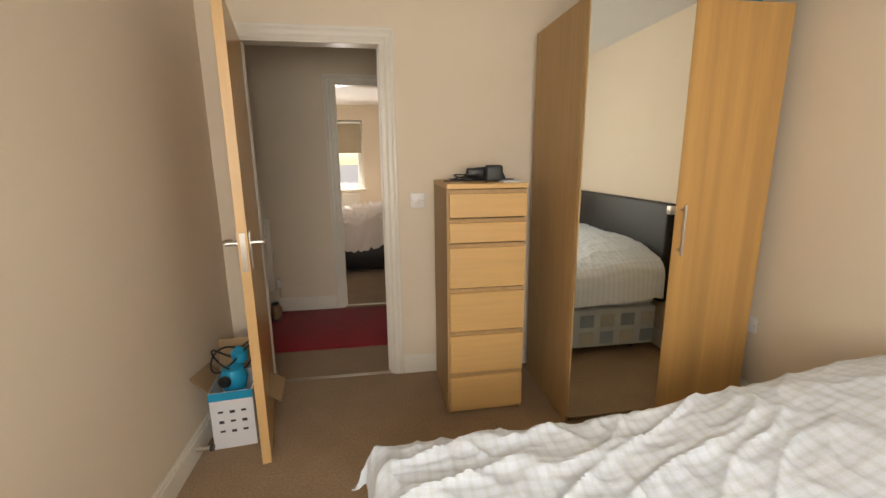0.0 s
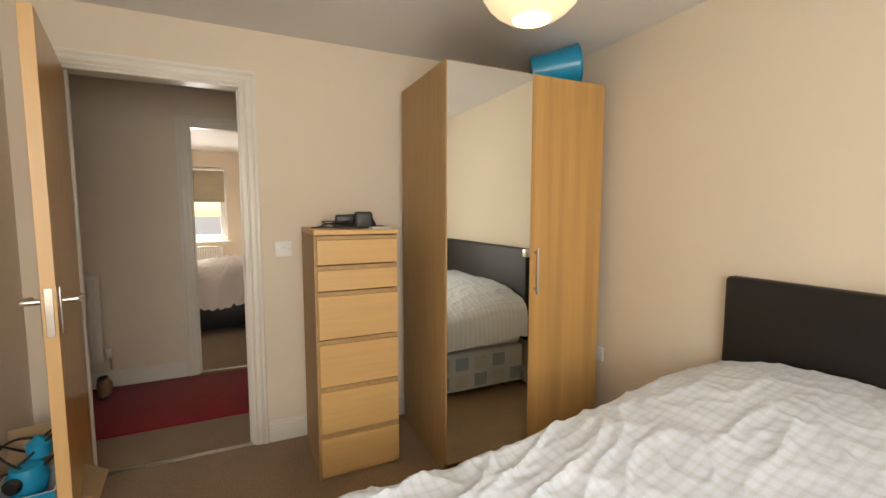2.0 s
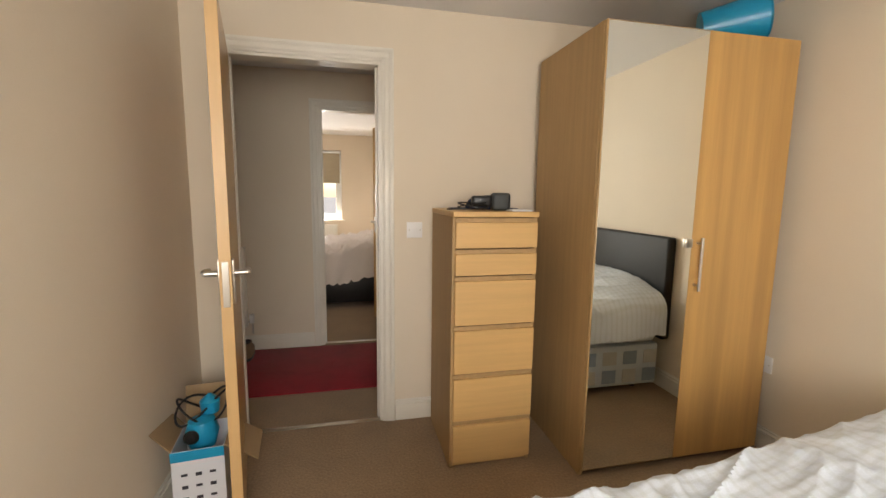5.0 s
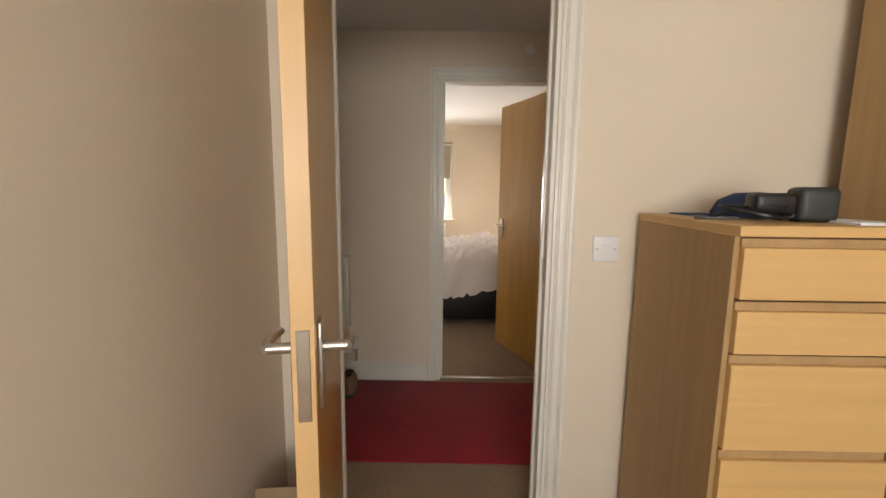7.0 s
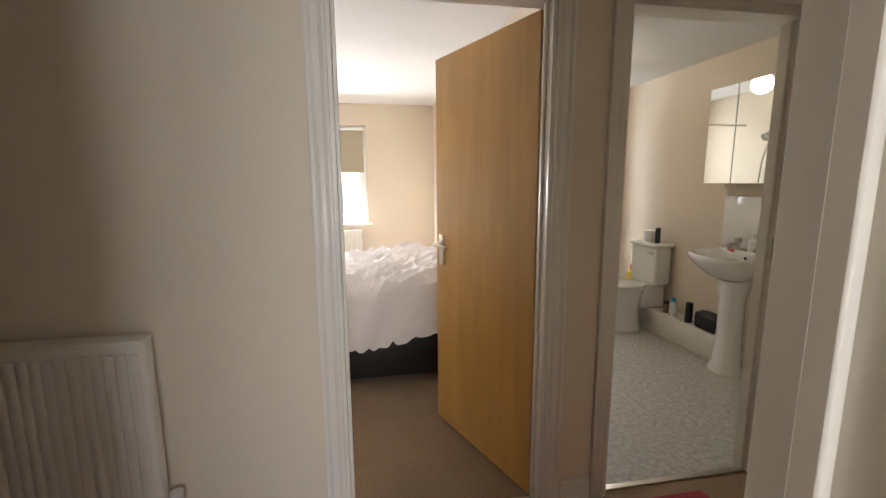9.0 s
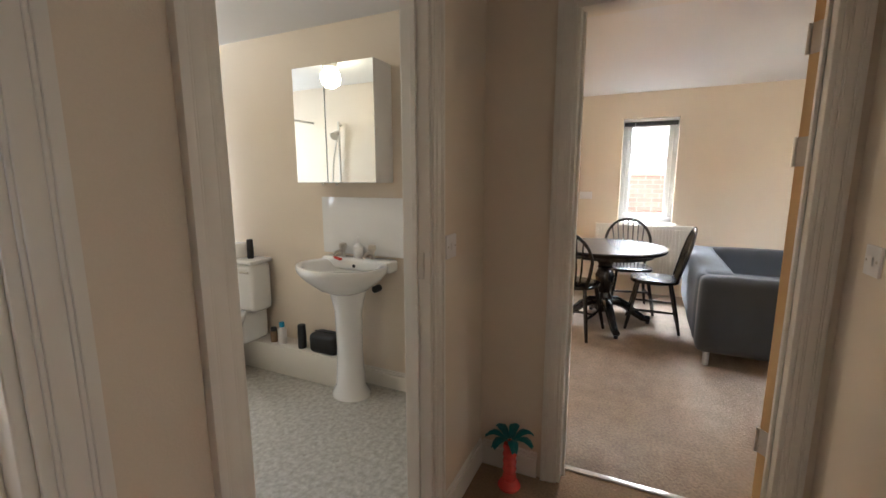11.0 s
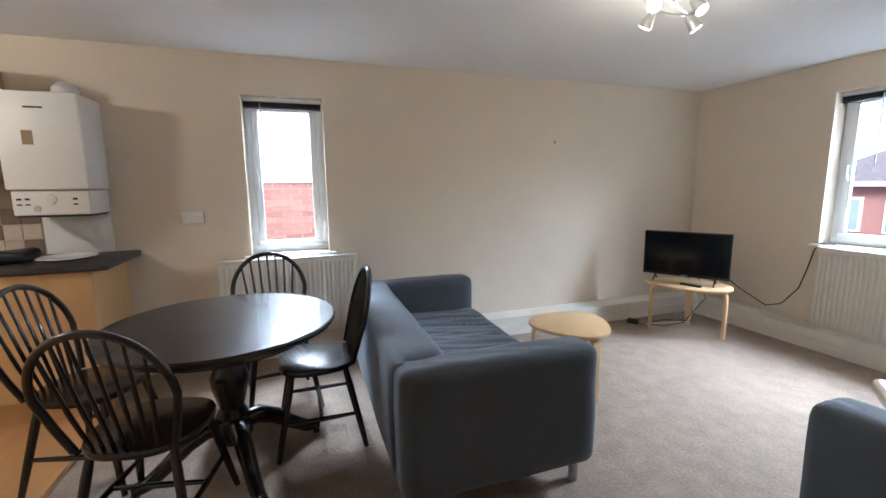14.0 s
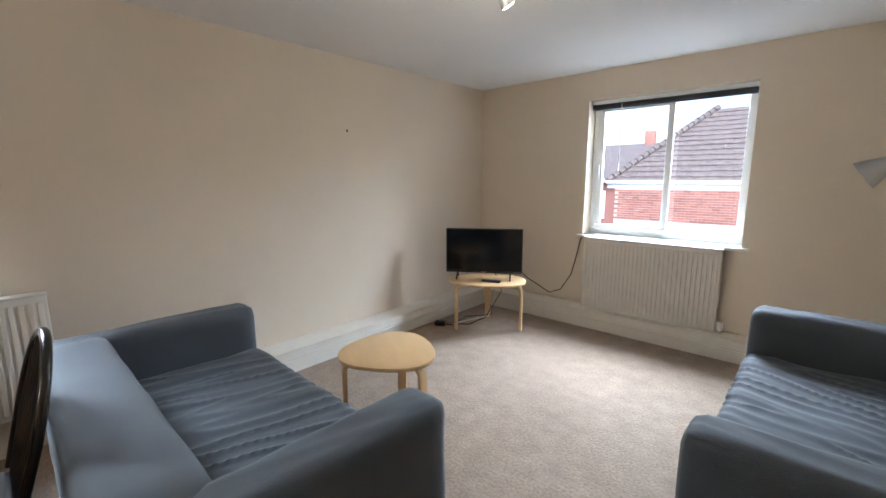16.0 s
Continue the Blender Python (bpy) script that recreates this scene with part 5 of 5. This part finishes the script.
def wall_unit(label, y0, y1, z0, z1, handle):
    u = thing("wall_cabinet", label, "kitchen cabinet", pose(5.70, y0, z0), group="kitchen wall cabinets")
    w, h = y1 - y0, z1 - z0
    part("carcass", box(0.02, XE - 5.70 - 0.002, 0, w, 0, h, 0.001, 1), KITCHEN, u)
    d = part("door", box(0.0, 0.019, 0.002, w - 0.002, 0.002, h - 0.002, 0.002, 1), KITCHEN, u)
    if handle:
        bm = rod((-0.028, w - 0.04, 0.04), (-0.028, w - 0.04, 0.24), 0.006)
        rod((-0.028, w - 0.04, 0.06), (0, w - 0.04, 0.06), 0.005, bm=bm)
        rod((-0.028, w - 0.04, 0.22), (0, w - 0.04, 0.22), 0.005, bm=bm)
        part("handle", bm, CHROME, d)


wall_unit("beech wall cabinet above the worktop", 2.27, 2.92, 1.385, 2.06, True)
wall_unit("short beech wall cabinet above the cooker hood", 2.925, 3.50, 1.68, 2.06, False)
hood = thing("cooker_hood", "stainless cooker hood with a dark underside", "cooker hood", pose(5.62, 2.95, 1.56))
part("body", box(0, 0.394, 0, 0.55, 0.0, 0.115, 0.01), STEEL, hood)
part("grille", box(0.02, 0.37, 0.03, 0.52, -0.006, 0.0), CHARCOAL, hood)

bo = thing("boiler", "white wall-hung gas boiler above the worktop", "boiler", pose(5.70, 1.79, 1.175))
part("case", box(0.0, XE - 5.70 - 0.001, 0, 0.40, 0.17, 0.73, 0.012, 3), PLASTIC, bo)
part("control_panel", box(0.02, XE - 5.70 - 0.001, 0.012, 0.388, 0.02, 0.165, 0.01, 2), PLASTIC, bo)
part("dial", rod((0.02, 0.20, 0.115), (0.008, 0.20, 0.115), 0.03, 0.028, 24), RADWHITE, bo)
for y in (0.07, 0.30, 0.34):
    part("button", box(0.013, 0.0205, y, y + 0.022, 0.11, 0.122, 0.002), CHARCOAL, bo)
    part("button", box(0.013, 0.0205, y, y + 0.022, 0.08, 0.088, 0.002), CHARCOAL, bo)
part("gauge", rod((0.0205, 0.27, 0.06), (0.014, 0.27, 0.06), 0.018), CHROME, bo)
part("bottom_edge", box(0.03, XE - 5.70 - 0.002, 0.02, 0.38, 0.008, 0.02), CHARCOAL, bo)
part("label", box(-0.002, 0.0005, 0.235, 0.285, 0.43, 0.51), CARD, bo, "peach paper label")
part("emblem", box(-0.002, 0.0005, 0.17, 0.26, 0.635, 0.645), CHARCOAL, bo)
part("flue", tube([(0.2, 0.15, 0.72), (0.2, 0.15, 0.775), (0.23, 0.15, 0.785), (XE - 5.70 - 0.001, 0.15, 0.785)], 0.05, 18), PLASTIC, bo)
single("pipe_panel", box(XE - 0.03, XE - 0.001, 1.80, 2.17, 0.926, 1.19, 0.004), PLASTIC, "white panel below the boiler", "panel", kind="structure")
single("serving_plate", lathe([(0.06, 0), (0.10, 0.004), (0.15, 0.016), (0.148, 0.02), (0.06, 0.008)], 30, pose(5.72, 1.95, 0.925)), PORCELAIN, "large white plate lying under the boiler", "plate")
cl = thing("folded_cloths", "folded blue and white cloths on the worktop", "cloths", pose(5.68, 2.52, 0.925))
for k, mt in enumerate((CARDWHITE, NAVY, FABRIC)):
    part("cloth", box(-0.08, 0.08, -0.13, 0.13, 0.018 * k, 0.018 * k + 0.017, 0.007), mt, cl)
single("black_bag", puff(5.6, 5.78, 2.1, 2.36, 0.926, 1.0, 0.03, 10, 0.02, 5), BLACK, "crumpled black bag on the worktop", "bag")
bin_ = thing("pedal_bin", "white plastic bin with rounded lid on the kitchen floor", "bin", pose(3.42, 2.05, 0))
part("body", lathe([(0.13, 0), (0.14, 0.01), (0.155, 0.5), (0.155, 0.52)], 30), PLASTIC, bin_)
part("lid", lathe([(0.162, 0.52), (0.162, 0.545), (0.14, 0.575), (0.08, 0.59), (0.005, 0.595)], 30), PLASTIC, bin_)

# ---- outside ----
single("ground", box(-400, 400, -400, 400, -3.1, -3.0), ASPHALT, "pale concrete yards below the windows", "ground", kind="structure")


def brick_wall(owner, x0, x1, z0, z1, mapping, limit, bw=0.225, bh=0.075):
    """Courses of brick in a local x, z plane standing 12 mm proud; mapping places a brick."""
    me = mesh_of("brick", box(0, bw - 0.011, -0.012, 0, 0, bh - 0.011), BRICK, False)
    n, made = 0, 0
    z = z0
    rest = bmesh.new()
    while z < z1 - bh * 0.5:
        x = x0 - (bw / 2 if n % 2 else 0)
        while x < x1 - 0.02:
            if x >= x0:
                ob = new("brick", me)
                ob.parent = owner
                ob.matrix_basis = mapping @ Matrix.Translation((x, 0, z))
                made += 1
                if made >= limit:
                    return
            x += bw
        z += bh
        n += 1


nb = thing("neighbour_house", "neighbouring house wall of brick below cream render", "house", pose(0, 0, 0))
part("wall", box(8.6, 9.0, -6, 9, -3.0, 1.40), MORTAR, nb)
part("rendered_wall", box(8.55, 9.0, -6, 9, 1.40, 6.5, 0.01), RENDERED, nb)
part("roof", box(8.3, 10.5, -6.2, 9.2, 6.5, 6.7), ROOFTILE, nb)

hs = thing("brick_bungalow", "red brick house with a hipped brown tile roof", "house", pose(1.1, 0, 0))
part("wall", box(-8, 7.3, -22, -14.0, -3.0, 1.1), MORTAR, hs)
part("fascia", box(-8.3, 7.65, -14.36, -14.30, 1.0, 1.22), UPVC, hs)
part("fascia", box(7.62, 7.68, -22.3, -14.3, 1.0, 1.22), UPVC, hs)
part("gutter", tube([(-8.3, -14.24, 1.2), (7.7, -14.24, 1.2)], 0.06, 8), UPVC, hs)
EAVE, RIDGE = 1.18, 3.8
core = bmesh.new()
cv = [core.verts.new(p) for p in ((-8.3, -14.28, EAVE), (7.7, -14.28, EAVE), (7.7, -22.3, EAVE), (-8.3, -22.3, EAVE), (-5, -18.2, RIDGE), (5.3, -18.2, RIDGE))]
for f in ((0, 1, 5, 4), (1, 2, 5), (2, 3, 4, 5), (3, 0, 4), (3, 2, 1, 0)):
    core.faces.new([cv[i] for i in f])
part("roof", core, ROOFTILE, hs, smooth=False)
tiles = bmesh.new()
rise_n = Vector((0, -3.92, RIDGE - EAVE))
for i in range(15):
    t = i / 15
    y, z = -14.28 - 3.92 * t, EAVE + (RIDGE - EAVE) * t
    xr = 7.7 - 2.4 * t
    x = -2.0
    while x < xr - 0.1:
        x2 = min(x + 0.3, xr)
        zz = 0.02 * noise.noise(Vector((x * 5, i, 0)))
        box(x + 0.006, x2 - 0.006, y - 0.30, y + 0.02, z + 0.02 + zz, z + 0.055 + zz, 0, 1, tiles)
        x += 0.3
tl = part("tile_courses", tiles, ROOFTILE, hs, smooth=False)
tl["kind"] = "stuff"
cr = bmesh.new()
for i in range(20):
    t = i / 20
    a = Vector((7.7, -14.28, EAVE)).lerp(Vector((5.3, -18.2, RIDGE)), t)
    b = Vector((7.7, -14.28, EAVE)).lerp(Vector((5.3, -18.2, RIDGE)), t + 0.045)
    rod(a + Vector((0, 0, 0.08)), b + Vector((0, 0, 0.08)), 0.11, 0.1, 8, cr)
part("hip_tiles", cr, ROOFTILE, hs)

hs2 = thing("far_house", "further red brick house with bay windows and tiled roof", "house", pose(0, 0, 0))
part("wall", box(8.6, 17, -34, -24, -3, 1.3), BRICK, hs2)
core = bmesh.new()
cv = [core.verts.new(p) for p in ((8.2, -23.6, 1.3), (17.4, -23.6, 1.3), (17.4, -34, 1.3), (8.2, -34, 1.3), (10.4, -29, 3.5), (15, -29, 3.5))]
for f in ((0, 1, 5, 4), (1, 2, 5), (2, 3, 4, 5), (3, 0, 4), (3, 2, 1, 0)):
    core.faces.new([cv[i] for i in f])
part("roof", core, ROOFTILE, hs2, smooth=False)
part("chimney", box(11.6, 12.15, -29.3, -28.7, 3.2, 4.25, 0.03), BRICK, hs2)
part("fascia", box(8.1, 17.5, -23.6, -23.52, 1.1, 1.32), UPVC, hs2)
for x in (9.0, 10.6, 12.6, 14.6):
    wn_ = part("window", box(x, x + 1.2, -24.02, -23.9, -1.0, 0.6, 0.01), UPVC, hs2)
    part("pane", box(x + 0.1, x + 1.1, -23.9, -23.88, -0.9, 0.5), HOUSEPANE, wn_)

# backsplash tiles and bricks
bs = single("backsplash", box(XE - 0.012, XE - 0.001, 2.18, 4.09, 0.926, 1.60), GROUT, "checked cream and brown tile splashback", "splashback", kind="structure")
tm = {k: mesh_of("tile", box(-0.007, 0, 0.0015, 0.0985, 0.0015, 0.0985, 0.0015, 1), k, False) for k in (TILE_A, TILE_B)}
rnd = random.Random(4)
for i in range(19):
    for j in range(7):
        if j > 4 and i < 8:
            continue
        k = TILE_B if (i + 2 * j) % 4 == 0 or rnd.random() < 0.1 else TILE_A
        ob = new("tile", tm[k])
        ob.parent = bs
        ob.location = (XE - 0.0121, 2.182 + i * 0.1, 0.928 + j * 0.1 if j < 6 else 0.928 + j * 0.1 - 0.03)
brick_wall(nb, 0, 3.4, 0.05, 1.40, pose(8.6, 1.9, 0, 0, 0, -90), 299)
brick_wall(hs, 0, 3.6, 0.0, 1.0, pose(3.7, -14.0, 0, 0, 0, 180) @ pose(-3.6, 0, 0), 299, 0.225, 0.075)
